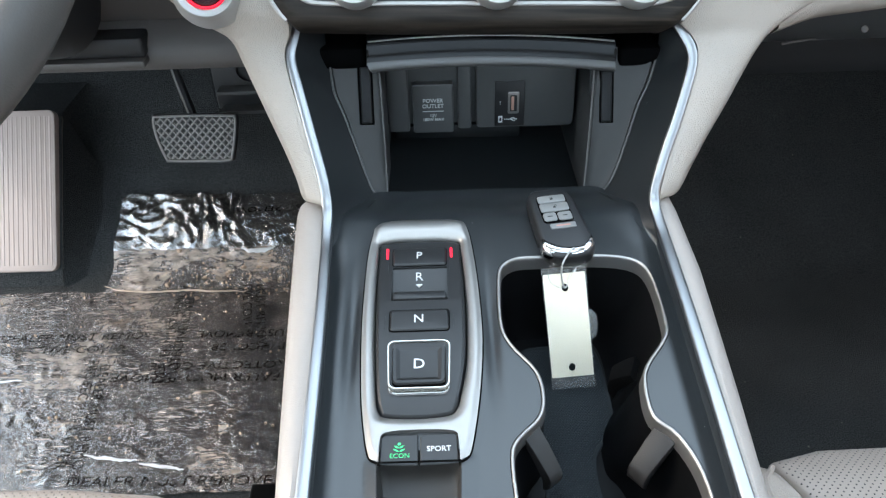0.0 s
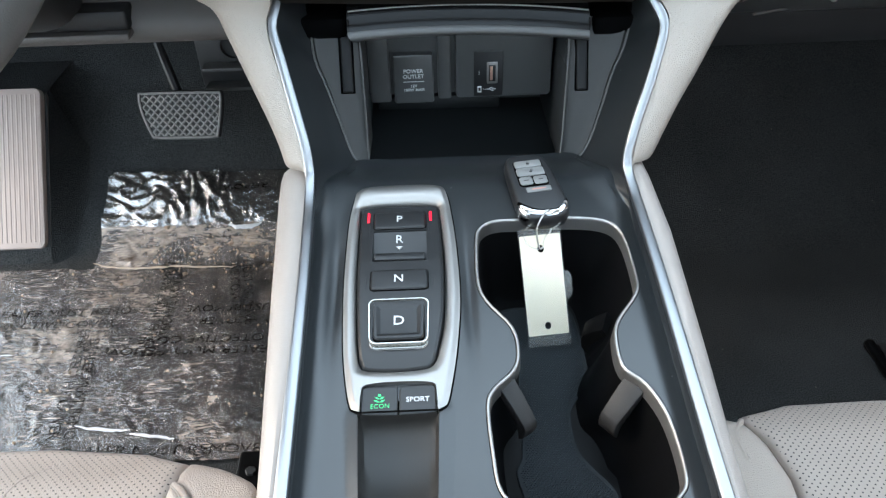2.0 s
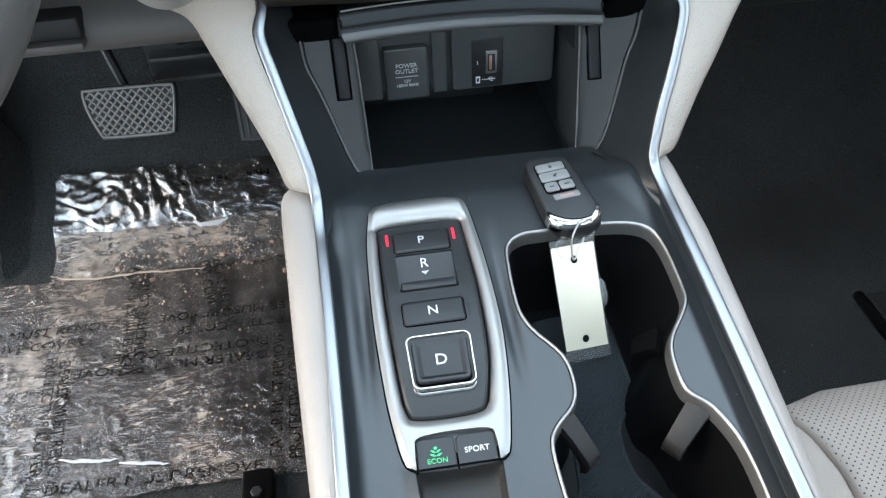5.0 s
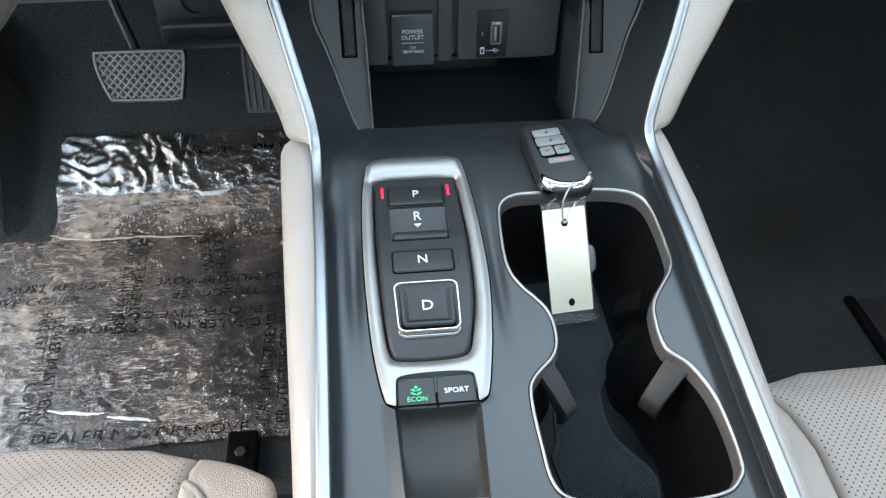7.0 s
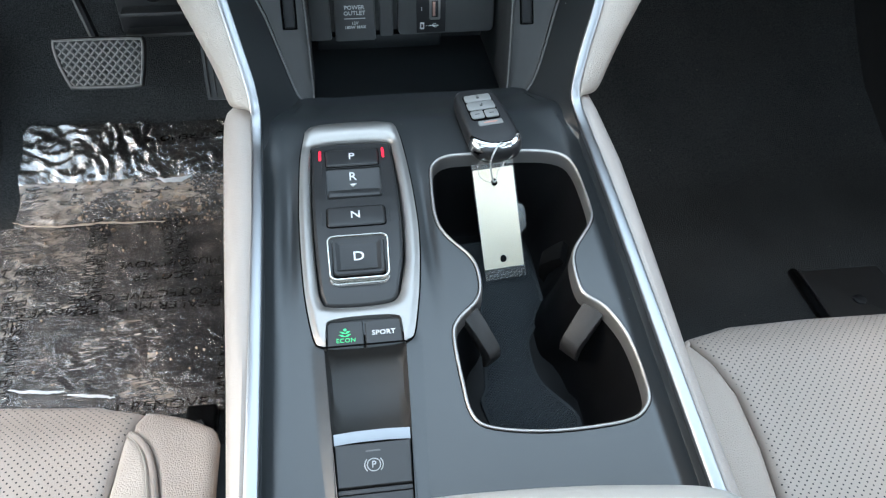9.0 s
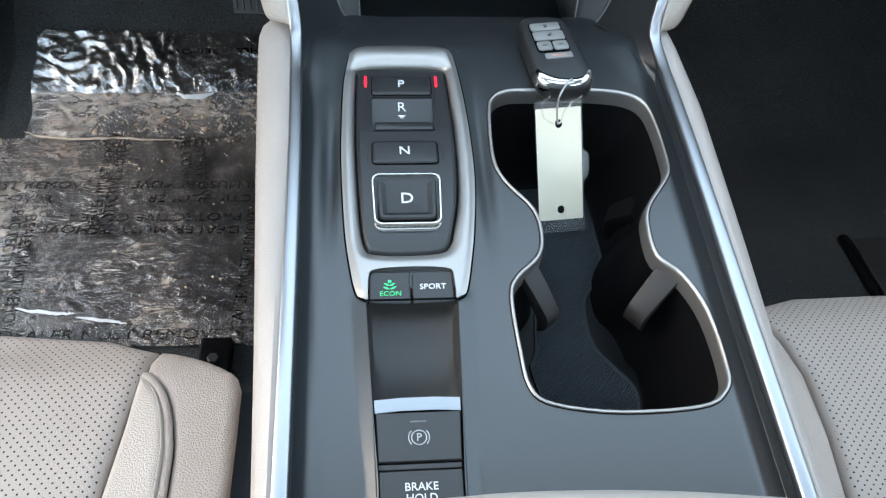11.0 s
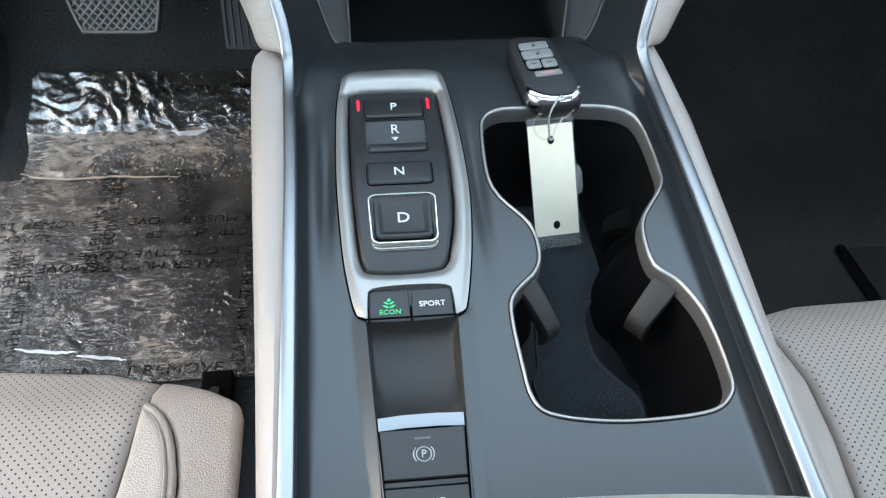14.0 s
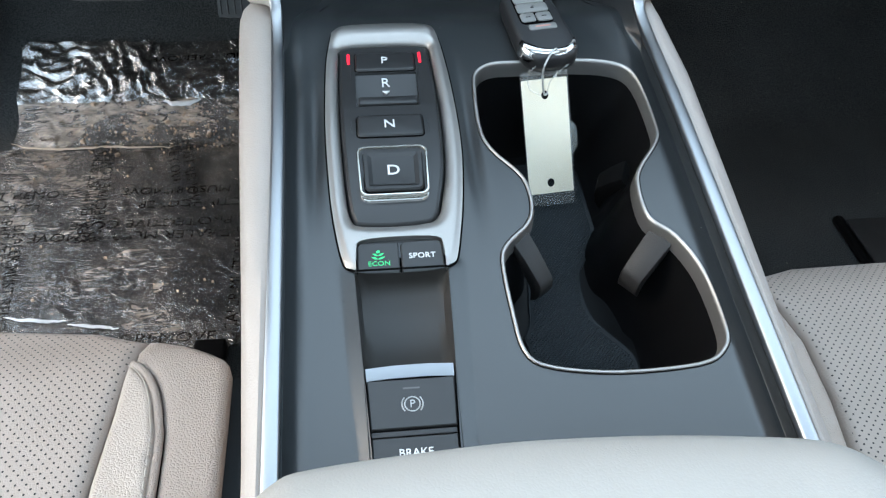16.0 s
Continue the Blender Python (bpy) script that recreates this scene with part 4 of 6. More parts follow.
part("finger_channel", loft(rows), CHANNEL_GREY, console, "smooth scooped channel", smooth=60)
brake = thing("parking_brake_switch", "dark grey parking brake switch with chrome edge", "switch", C)
side = lambda v: (float(np.interp(-v, (0.09, 0.135, 0.19), (-0.0360, -0.0342, -0.0336))), float(np.interp(-v, (0.09, 0.135, 0.19), (0.0026, 0.0006, 0.0))))
rows = []
for v, n in ((-0.0975, -0.008), (-0.0978, -0.0002), (-0.0984, 0.0008), (-0.1042, 0.0016), (-0.1050, 0.0018)):
    a, b = side(v)
    rows.append([(a, v, n), (a + 0.3 * (b - a), v + 0.0008, n), (a + 0.7 * (b - a), v + 0.0009, n), (b, v + 0.0002, n)])
part("chrome_edge", loft(rows), EDGE_CHROME, brake, "bright chrome leading edge")
def switch_body(v0, v1, n0, n1):
    (a0, b0), (a1, b1) = side(v0), side(v1)
    return solid(ccw([(a0, v0), (a1, v1), (b1, v1), (b0, v0)]), [(0, -0.009), (0, n0), (-0.0003, n1 - 0.0003), (-0.0008, n1)])
body = part("switch_body", switch_body(-0.1047, -0.1270, 0.0012, 0.0019), KEYCAP, brake, smooth=12)
letters("P", 0.0047, PRINT_GREY, body, pose(-0.0168, -0.1165, 0.0020), bold=0.00002)
bm = bmesh.new()
tube([(-0.0168 + 0.0032 * math.cos(a), -0.1165 + 0.0032 * math.sin(a), 0.0020) for a in np.linspace(0, 2 * math.pi, 25)[:-1]], 0.00028, 4, True, bm)
for s in (0, math.pi):
    tube([(-0.0168 + 0.0044 * math.cos(a + s), -0.1165 + 0.0044 * math.sin(a + s), 0.0020) for a in np.linspace(-0.75, 0.75, 10)], 0.00028, 4, bm=bm)
part("brake_symbol", bm, PRINT_GREY, body, "grey ring with side arcs")
part("lamp_bar", box(-0.0203, -0.0133, -0.1097, -0.1088, 0.0017, 0.0021, 0.0003), DIM_PRINT, body, "thin grey lamp bar")
hold = part("hold_key", switch_body(-0.1305, -0.1560, 0.0012, 0.0019), KEYCAP, brake, "grey key lettered brake hold", 12)
letters("BRAKE\nHOLD", 0.0047, PRINT, hold, pose(-0.0168, -0.1400, 0.0020), bold=0.00002)
part("spacer", box(-0.0345, 0.0008, -0.1300, -0.1275, -0.008, 0.0012, 0.0006), PLASTIC_DARK, brake)

# armrest lid behind the console
ARM_LINE = ccw(spline([(-0.083, 0.020), (-0.0815, 0.080), (-0.0765, 0.112), (-0.0660, 0.1265), (-0.050, 0.1312), (0.0, 0.1345), (0.03, 0.1345), (0.06, 0.1330), (0.085, 0.1305), (0.112, 0.1265), (0.126, 0.1190), (0.135, 0.105), (0.142, 0.060), (0.144, 0.0)], 5) + [(0.144, -0.30), (-0.083, -0.30)])
arm = thing("armrest", "light grey padded armrest lid on the console", "armrest")
def lid_top(P):
    k = 1 - np.minimum(distance_many(P, ARM_LINE), 0.034) / 0.034
    return 0.4065 - 0.024 * (1 - np.sqrt(np.maximum(0.0, 1 - k ** 2.4)))


arm_rings = [p for d in (0.0006, 0.0016, 0.0035, 0.0065, 0.011, 0.018) for p in grow(ARM_LINE, -d)]
part("lid_pad", sheet(ARM_LINE, [], 0.008, lid_top, 0.030, [p for p, ok in zip(arm_rings, inside_many(arm_rings, ARM_LINE)) if ok], 0.024), ARM, arm, "smooth light grey padded lid", smooth=70)
part("lid_base", solid(grow(ARM_LINE, -0.006), [(-0.014, 0.322), (-0.002, 0.328), (0.0, 0.335), (0.0, 0.3515)]), PLASTIC, arm, "dark grey plastic base")

# ---- centre stack with the open storage cubby ----
stack = thing("storage_cubby", "open black storage cubby with power outlet and port", "storage cubby")


def strip_between(a, b, n=10, sag=0.0, axis=(0, 0.6, -0.4), flat=0):
    """A surface between two curves with the same number of points, hollowed by sag, which fades over the last points."""
    rows = []
    for k in range(n + 1):
        t = k / n
        s = sag * 4 * t * (1 - t)
        rows.append([tuple(np.array(p) * (1 - t) + np.array(q) * t + s * min(1, max(0, len(a) - flat - i) / 10) * np.array(axis)) for i, (p, q) in enumerate(zip(a, b))])
    return loft(rows)


def on_top(u, v, lift=0.0004):
    """A place on the console's top, in the car."""
    return tuple(C @ Vector((u, v, float(top_height(np.array([(u, v)]))[0]) + lift)))


def by_rail(v, side, n):
    return tuple(C @ Vector((rail_u(v, side) - side * 0.0002, v, n)))


TAIL = ((0.113, -0.0008), (0.109, -0.0045), (0.105, -0.0090))
TAIL_L_A, TAIL_L_B = [by_rail(v, -1, n) for v, n in TAIL], [on_top(-0.0545, 0.153), on_top(-0.0625, 0.131), on_top(-0.0715, 0.108, -0.0002)]
TAIL_R_A, TAIL_R_B = [by_rail(v, 1, n) for v, n in TAIL], [on_top(0.1195, 0.153), on_top(0.1280, 0.131), on_top(0.1370, 0.108, -0.0002)]
WING_L_A = spline([(-0.090, 0.520, 0.500), (-0.0935, 0.5050, 0.4800), (-0.0965, 0.4970, 0.4680), (-0.0920, 0.4840, 0.4510), (-0.0840, 0.4630, 0.4230), (-0.0765, 0.4440, 0.3970), (-0.0745, 0.4300, 0.3790), (-0.0748, 0.4150, 0.3735)] + TAIL_L_A, 5)
WING_L_B = spline([(-0.082, 0.545, 0.490), (-0.0795, 0.5250, 0.4550), (-0.0765, 0.5150, 0.4340), (-0.0700, 0.5070, 0.4180), (-0.0620, 0.4960, 0.3960), (-0.0550, 0.4860, 0.3760), (-0.0490, 0.4805, 0.3655), on_top(-0.0480, 0.1720)] + TAIL_L_B, 5)
WING_R_A = spline([(0.158, 0.518, 0.495), (0.1620, 0.5040, 0.4770), (0.1680, 0.4960, 0.4650), (0.1650, 0.4850, 0.4520), (0.1560, 0.4660, 0.4270), (0.1440, 0.4450, 0.3990), (0.1400, 0.4320, 0.3820), (0.1405, 0.4150, 0.3735)] + TAIL_R_A, 5)
WING_R_B = spline([(0.160, 0.545, 0.480), (0.1560, 0.5240, 0.4510), (0.1500, 0.5140, 0.4330), (0.1425, 0.5070, 0.4180), (0.1345, 0.4960, 0.3960), (0.1255, 0.4850, 0.3740), (0.1170, 0.4790, 0.3625), on_top(0.1130, 0.1720)] + TAIL_R_B, 5)
part("wing", strip_between(WING_L_A, WING_L_B, 10, 0.004, flat=15), PLASTIC, stack, "dark grey sloping side wing", smooth=60)
part("wing", strip_between(WING_R_A, WING_R_B, 10, 0.004, flat=15), PLASTIC, stack, "dark grey sloping side wing", smooth=60)


def cheek(outer, inner, name):
    """One side cheek of the cubby, rounded, its edge highlights drawn as paler tubes."""
    a, b = spline(outer, 4), spline(inner, 4)
    n = min(len(a), len(b))
    bm = bmesh.new()
    loopa = [a[round(i * (len(a) - 1) / (n - 1))] for i in range(n)]
    loopb = [b[round(i * (len(b) - 1) / (n - 1))] for i in range(n)]
    lift = np.array((0, -0.0016, 0.0008))
    rows = [[tuple(np.array(p) + np.array((0, 0.004, 0))) for p in loopa], loopa]
    for t, f in ((0.06, 1.0), (0.12, 0.5), (0.3, 0.0), (0.7, 0.0), (0.92, 0.3), (0.96, 0.8)):
        rows.append([tuple(np.array(p) * (1 - t) + np.array(q) * t + lift * f) for p, q in zip(loopa, loopb)])
    rows += [loopb, [tuple(np.array(p) + np.array((0, 0.05, -0.006))) for p in loopb]]
    add_loft(bm, rows)
    ch = part(name, bm, CHEEK, stack, "grey cheek with a guide slot", smooth=50)
    # Tubes lighter than the cheek put the edge highlights into the colour.
    part("cheek_edge", tube([tuple(np.array(p) + np.array((0, -0.0015, 0.0008))) for p in loopa], 0.0009, 6), EDGE_HIGHLIGHT, ch, "thin edge, paler for its highlight")
    part("cheek_edge", tube([tuple(np.array(p) + np.array((0, -0.0010, 0.0004))) for p in loopb], 0.0007, 6), EDGE_HIGHLIGHT, ch, "thin edge, paler for its highlight")
    return ch


ck = cheek([(-0.0785, 0.5280, 0.4600), (-0.0765, 0.5155, 0.4345), (-0.0700, 0.5075, 0.4185), (-0.0620, 0.4965, 0.3965), (-0.0550, 0.4865, 0.3765), (-0.0500, 0.4820, 0.3670), (-0.0420, 0.4800, 0.3640)],
           [(-0.0435, 0.5280, 0.4600), (-0.0430, 0.5200, 0.4430), (-0.0422, 0.5110, 0.4260), (-0.0415, 0.5000, 0.4030), (-0.0412, 0.4910, 0.3850), (-0.0410, 0.4850, 0.3730), (-0.0408, 0.4805, 0.3650)], "cheek")
SL = pose(-0.0535, 0.5135, 0.4300, 64, 0, 0)
part("guide_slot", slab(rrect(0, 0, 0.0108, 0.0420, 0.001, 2), -0.004, 0.0012, 0.0004, M=SL), GAP, ck, "black guide slot")
part("guide_bar", slab(rrect(0.0002, 0, 0.0078, 0.0400, 0.001, 2), -0.003, 0.0024, 0.0012, M=SL), ARM_BLACK, ck)
ck = cheek([(0.1580, 0.5280, 0.4560), (0.1500, 0.5145, 0.4335), (0.1425, 0.5075, 0.4185), (0.1345, 0.4965, 0.3965), (0.1255, 0.4855, 0.3745), (0.1175, 0.4805, 0.3640), (0.1060, 0.4788, 0.3615)],
           [(0.1115, 0.5260, 0.4550), (0.1108, 0.5180, 0.4400), (0.1092, 0.5080, 0.4200), (0.1072, 0.4980, 0.4000), (0.1055, 0.4890, 0.3820), (0.1040, 0.4830, 0.3700), (0.1030, 0.4790, 0.3618)], "cheek")
SR = pose(0.1198, 0.5120, 0.4262, 64, 0, 0)
part("guide_slot", slab(rrect(0, 0, 0.0108, 0.0420, 0.001, 2), -0.004, 0.0012, 0.0004, M=SR), GAP, ck, "black guide slot")
part("guide_bar", slab(rrect(0.0002, 0, 0.0078, 0.0400, 0.001, 2), -0.003, 0.0024, 0.0012, M=SR), ARM_BLACK, ck)

# inside of the cubby
bm = bmesh.new()
add_loft(bm, [[(x, 0.476, z) for x, z in ((-0.047, 0.3645), (0.109, 0.3605))], [(-0.047, 0.486, 0.3560), (0.109, 0.486, 0.3530)], [(-0.047, 0.50, 0.340), (0.109, 0.50, 0.338)], [(-0.047, 0.63, 0.340), (0.109, 0.63, 0.338)], [(-0.047, 0.635, 0.48), (0.109, 0.635, 0.48)]])
part("tray", bm, TRAY, stack, "black tray floor")
for x in (-0.0475, 0.1095):
    prof = [(0.490, 0.336), (0.490, 0.368), (0.534, 0.455), (0.636, 0.455), (0.636, 0.336)]
    part("inner_side", loft([[(x, y, z) for y, z in prof], [(x + 0.002, y, z) for y, z in prof]], True, True), TRAY, stack)
part("tray_step", box(-0.040, 0.070, 0.612, 0.628, 0.338, 0.352, 0.002), TRAY, stack)
FACE = pose(0.038, 0.570, 0.395, 90, 0, 0)


def face_box(x0, x1, z0, z1, depth, front, r=0.001, corner=0.002, bm=None):
    """A plate on the cubby's rear face; x and z in place, front is how far it stands out."""
    c = rrect((x0 + x1) / 2 - 0.038, (z0 + z1) / 2 - 0.395, x1 - x0, z1 - z0, corner, 3)
    return slab(c, -depth, front, r, bm=bm, M=FACE)


part("outlet_panel", face_box(-0.0465, 0.1085, 0.374, 0.462, 0.04, -0.004, 0.001), PANEL_GREY, stack, "black rear panel")
outlet = part("power_outlet", face_box(-0.0225, 0.0105, 0.3690, 0.4120, 0.02, 0.003, 0.0012), PANEL_GREY, stack, "square grey outlet cover")
letters("POWER\nOUTLET", 0.0047, PRINT, outlet, pose(-0.006, 0.5668, 0.3955, 90), bold=0.00005)
letters("12V\n180W MAX", 0.0035, PRINT, outlet, pose(-0.006, 0.5668, 0.3830, 90), bold=0.00005)
part("rule", box(-0.0145, 0.0025, 0.5664, 0.5670, 0.3885, 0.3890, 0.0001), PRINT, outlet)
part("filler", face_box(-0.0425, -0.0255, 0.369, 0.445, 0.02, 0.000, 0.001), PANEL_GREY, stack)
part("filler", face_box(0.0140, 0.0250, 0.371, 0.445, 0.02, 0.001, 0.001), PANEL_GREY, stack)
usb = part("port_panel", face_box(0.0285, 0.1075, 0.3735, 0.450, 0.02, 0.006, 0.002, 0.004), PANEL_GREY, stack, "black panel around the port")
plate = part("port_plate", face_box(0.0435, 0.0675, 0.3755, 0.4145, 0.01, 0.0068, 0.0005, 0.001), INK, usb, "black port plate")
port = part("port", face_box(0.0540, 0.0630, 0.3865, 0.4055, 0.01, 0.0078, 0.0006, 0.0012), SATIN, usb, "charging port with copper tongue")
part("opening", face_box(0.0558, 0.0612, 0.3890, 0.4030, 0.01, 0.0080, 0.0001, 0.0004), INK, port)
part("tongue", face_box(0.0566, 0.0588, 0.3900, 0.4020, 0.01, 0.0083, 0.0002, 0.0004), COPPER, port)
letters("1", 0.0045, PRINT, plate, pose(0.0478, 0.5628, 0.3960, 90))
part("phone_symbol", face_box(0.0465, 0.0498, 0.3788, 0.3845, 0.008, 0.0072, 0.0001, 0.0004), PRINT, plate, "white phone symbol")
part("phone_screen", face_box(0.0473, 0.0490, 0.3802, 0.3832, 0.008, 0.0074, 0.0001, 0.0002), INK, plate)
bm = bmesh.new()
for x in (0.0512, 0.0526):
    face_box(x, x + 0.0007, 0.3812, 0.3819, 0.008, 0.0072, 0.0001, 0.0002, bm)
tube([(0.0540, 0.5629, 0.3816), (0.0615, 0.5629, 0.3816)], 0.00035, 4, bm=bm)
tube([(0.0560, 0.5629, 0.3816), (0.0575, 0.5629, 0.3830), (0.0595, 0.5629, 0.3830)], 0.0003, 4, bm=bm)
tube([(0.0568, 0.5629, 0.3816), (0.0583, 0.5629, 0.3802), (0.0600, 0.5629, 0.3802)], 0.0003, 4, bm=bm)
part("port_symbol", bm, PRINT, plate, "white trident symbol", smooth=0)

# the raised roller lid: a curved front bar with a thin bright line above
def arc_x(x0, x1, y, z0, z1, rise, n=16):
    return [(x0 + (x1 - x0) * k / n, y, z0 + (z1 - z0) * k / n + rise * 4 * (k / n) * (1 - k / n)) for k in range(n + 1)]


def lid_rows(section, x0, x1):
    return loft([[(x + dx * (1 if k < 4 else 0), 0.513 + dy, z + dz) for k, (x, y, z) in enumerate(arc_x(x0, x1, 0.513, 0.4622, 0.4572, 0.0046))] for dx, dy, dz in section])


lid = part("roller_lid", lid_rows(((0.004, 0.012, -0.0125), (0.004, 0.000, -0.0135), (0.003, -0.0040, -0.0128), (0.002, -0.0056, -0.0112), (0.001, -0.0058, -0.0094), (0.0, -0.0047, -0.0072), (0.0, -0.0032, -0.0056)), -0.050, 0.1235), LIDGREY, stack, "rounded satin grey lid lip", smooth=60)
for x, z in ((-0.0495, 0.4635), (0.1235, 0.4585)):
    part("lid_end", box(x - 0.0008, x + 0.0008, 0.5115, 0.526, z - 0.0118, z + 0.001, 0.0007), LID_BLACK, lid)
part("lid_top", lid_rows(((0.0, -0.0032, -0.0056), (0.0, -0.0018, -0.0036), (0.0, -0.0006, -0.0008), (0.0, 0.0010, 0.0040), (0.0, 0.0022, 0.0072), (0.0, 0.012, 0.010), (0.0, 0.05, 0.012)), -0.050, 0.1235), LID_BLACK, lid, "glossy black lid face", smooth=60)
part("lid_line", tube(arc_x(-0.049, 0.1225, 0.5150, 0.4696, 0.4646, 0.0046), 0.0006, 6), SILVER, lid, "thin bright line")
for x0, x1, z in ((-0.086, -0.052, 0.457), (0.128, 0.158, 0.451)):
    part("hinge_block", box(x0, x1, 0.520, 0.560, z - 0.010, z + 0.006, 0.003), GAP, stack)
part("upper_back", box(-0.10, 0.18, 0.56, 0.60, 0.44, 0.52, 0.003), INK, stack)

# ---- climate panel ----
AC = pose(0.030, 0.4965, 0.5125, 63.4, 1.8, 0)
clim = thing("climate_panel", "black climate control panel with three knobs and dark wood trim", "control panel", AC)
TRIM = spline([(-0.165, 0.075), (-0.146, 0.040), (-0.128, 0.004), (-0.116, -0.0085), (-0.100, -0.0118), (-0.05, -0.0118), (0.05, -0.0118), (0.098, -0.0118), (0.115, -0.0105), (0.130, -0.002), (0.150, 0.030), (0.170, 0.075)], 5)
WOODL = spline([(-0.180, 0.075), (-0.158, 0.032), (-0.138, -0.006), (-0.124, -0.0245), (-0.112, -0.0262), (-0.05, -0.0270), (0.05, -0.0270), (0.112, -0.0262), (0.126, -0.0245), (0.142, -0.006), (0.166, 0.032), (0.186, 0.075)], 5)
mid = [tuple(np.array(a) * 0.5 + np.array(b) * 0.5) for a, b in zip(TRIM, WOODL)]
rows = [[(x, y - 0.001, -0.03) for x, y in WOODL], [(x, y, -0.003) for x, y in WOODL], [(x, y + 0.002, 0.001) for x, y in WOODL], [(x, y, 0.0035) for x, y in mid], [(x, y, 0.0020) for x, y in TRIM]]
part("wood_trim", loft(rows), WOOD, clim, "dark brown open-grain wood strip", smooth=60)
part("silver_line", tube([(x, y, 0.0025) for x, y in TRIM], 0.0015, 8, flat=0.5, side=(0, 1, 0)), SATIN, clim, "satin silver line under the keys")
for s in (0, 1):
    pts = [(x, y, 0.0005) for x, y in WOODL if (x < 0) == (s == 0) and y > -0.024]
    part("silver_edge", tube(pts, 0.0014, 6), SATIN, clim, "satin silver outer edge")
face = ccw([(x, y) for x, y in TRIM])
part("face", solid(face, [(0, -0.02), (0, 0.0), (-0.001, 0.001)]), INK, clim, "glossy black panel face")
for x0, x1 in ((-0.064, -0.0385), (-0.0375, -0.0110), (-0.0100, -0.0035), (0.0300, 0.0515), (0.0525, 0.0790)):
    part("key", slab(rrect((x0 + x1) / 2, 0.0035, x1 - x0, 0.0225, 0.0008, 2), 0.0, 0.0028, 0.0006), KEYCAP, clim)
part("key", slab(rrect(-0.107, 0.0075, 0.030, 0.0280, 0.003, 3), 0.0, 0.0022, 0.0006), KEYCAP, clim)
part("screen", slab(rrect(0.0, 0.043, 0.215, 0.045, 0.003, 3), 0.0, 0.0016, 0.0005), INK, clim, "dark display screen")


def knob(x, lines):
    k = part("knob", solid([(x + 0.0178 * math.cos(a), 0.002 + 0.0178 * math.sin(a)) for a in np.linspace(0, 2 * math.pi, 41)[:-1]],
                           [(0, 0.0), (0, 0.006), (-0.0008, 0.0165), (-0.0022, 0.0195), (-0.0040, 0.0200), (-0.0046, 0.0190)]), SILVER, clim, "brushed silver knob with black cap")
    cap = part("cap", solid([(x + 0.0132 * math.cos(a), 0.002 + 0.0132 * math.sin(a)) for a in np.linspace(0, 2 * math.pi, 33)[:-1]], [(0, 0.015), (0, 0.0188), (-0.0006, 0.0194)]), KEYCAP, k, "black cap")
    part("mark", box(x - 0.0022, x + 0.0022, 0.0105, 0.0116, 0.0190, 0.0197, 0.0002), PRINT_GREY, cap)
    for t, s, dy in lines:
        letters(t, s * 0.92, PRINT_SOFT, cap, pose(x, 0.002 + dy, 0.0196), bold=0.00008)
    return k


knob(-0.0815, (("PUSH", 0.0042, 0.0010), ("AUTO", 0.0056, -0.0042)))
knob(0.0085, (("ON/\nOFF", 0.0050, -0.0012),))
knob(0.0985, (("PUSH", 0.0042, 0.0010), ("SYNC", 0.0056, -0.0042)))
letters("MODE", 0.0034, PRINT_SOFT, clim, pose(-0.0515, 0.0050, 0.0029), bold=0.00005)
letters("FRONT", 0.0034, PRINT_SOFT, clim, pose(-0.0243, 0.0050, 0.0029), bold=0.00005)
letters("REAR", 0.0034, PRINT_SOFT, clim, pose(0.0408, 0.0050, 0.0029), bold=0.00005)
letters("A/C", 0.0050, PRINT_SOFT, clim, pose(0.0658, 0.0005, 0.0029), bold=0.00005)
def symbol(bm, label):
    flat = [v.co.z < 0.015 and v.co.x > -0.09 for v in bm.verts]
    if all(flat):
        cx = sum(v.co.x for v in bm.verts) / len(bm.verts)
        for v in bm.verts:
            v.co.x, v.co.y = cx + (v.co.x - cx) * 0.8, -0.0024 + (v.co.y - 0.0004) * 0.72
    part("symbol", bm, PRINT_SOFT, clim, label, smooth=0)
    return bmesh.new()


bm = bmesh.new()
tube([(-0.0555, -0.003, 0.003), (-0.0530, 0.000, 0.003), (-0.0510, 0.0035, 0.003)], 0.0008, 5, bm=bm)
tube([(-0.0525, -0.0035, 0.003), (-0.0490, -0.0030, 0.003), (-0.0475, 0.0015, 0.003)], 0.0007, 5, bm=bm)
tube([(-0.0495 + 0.0011 * math.cos(a), 0.0040 + 0.0011 * math.sin(a), 0.003) for a in np.linspace(0, 6.28, 9)[:-1]], 0.0005, 4, True, bm)
bm = symbol(bm, "white air flow symbol")
for c, ln in ((-0.0243, 0.0045), (0.0408, 0.0050)):
    tube([(c - ln, 0.0040, 0.003), (c + ln, 0.0040, 0.003), (c + ln * 0.7, -0.0010, 0.003), (c - ln * 0.7, -0.0010, 0.003)], 0.0005, 4, True, bm)
    for d in (-0.0018, 0.0, 0.0018):
        tube([(c + d, -0.0038, 0.003), (c + d + 0.0005, -0.0015, 0.003), (c + d, 0.0005, 0.003), (c + d + 0.0004, 0.0022, 0.003)], 0.0004, 4, bm=bm)
    bm = symbol(bm, "white defrost symbol")
for c in (-0.1062,):
    tube([(c - 0.0050, -0.0010, 0.0025), (c - 0.0044, 0.0010, 0.0025), (c - 0.0025, 0.0014, 0.0025), (c - 0.001, 0.0032, 0.0025), (c + 0.0022, 0.0032, 0.0025), (c + 0.004, 0.0012, 0.0025), (c + 0.0052, 0.0004, 0.0025), (c + 0.005, -0.001, 0.0025)], 0.0005, 4, True, bm)
bm = symbol(bm, "white car outline symbol")
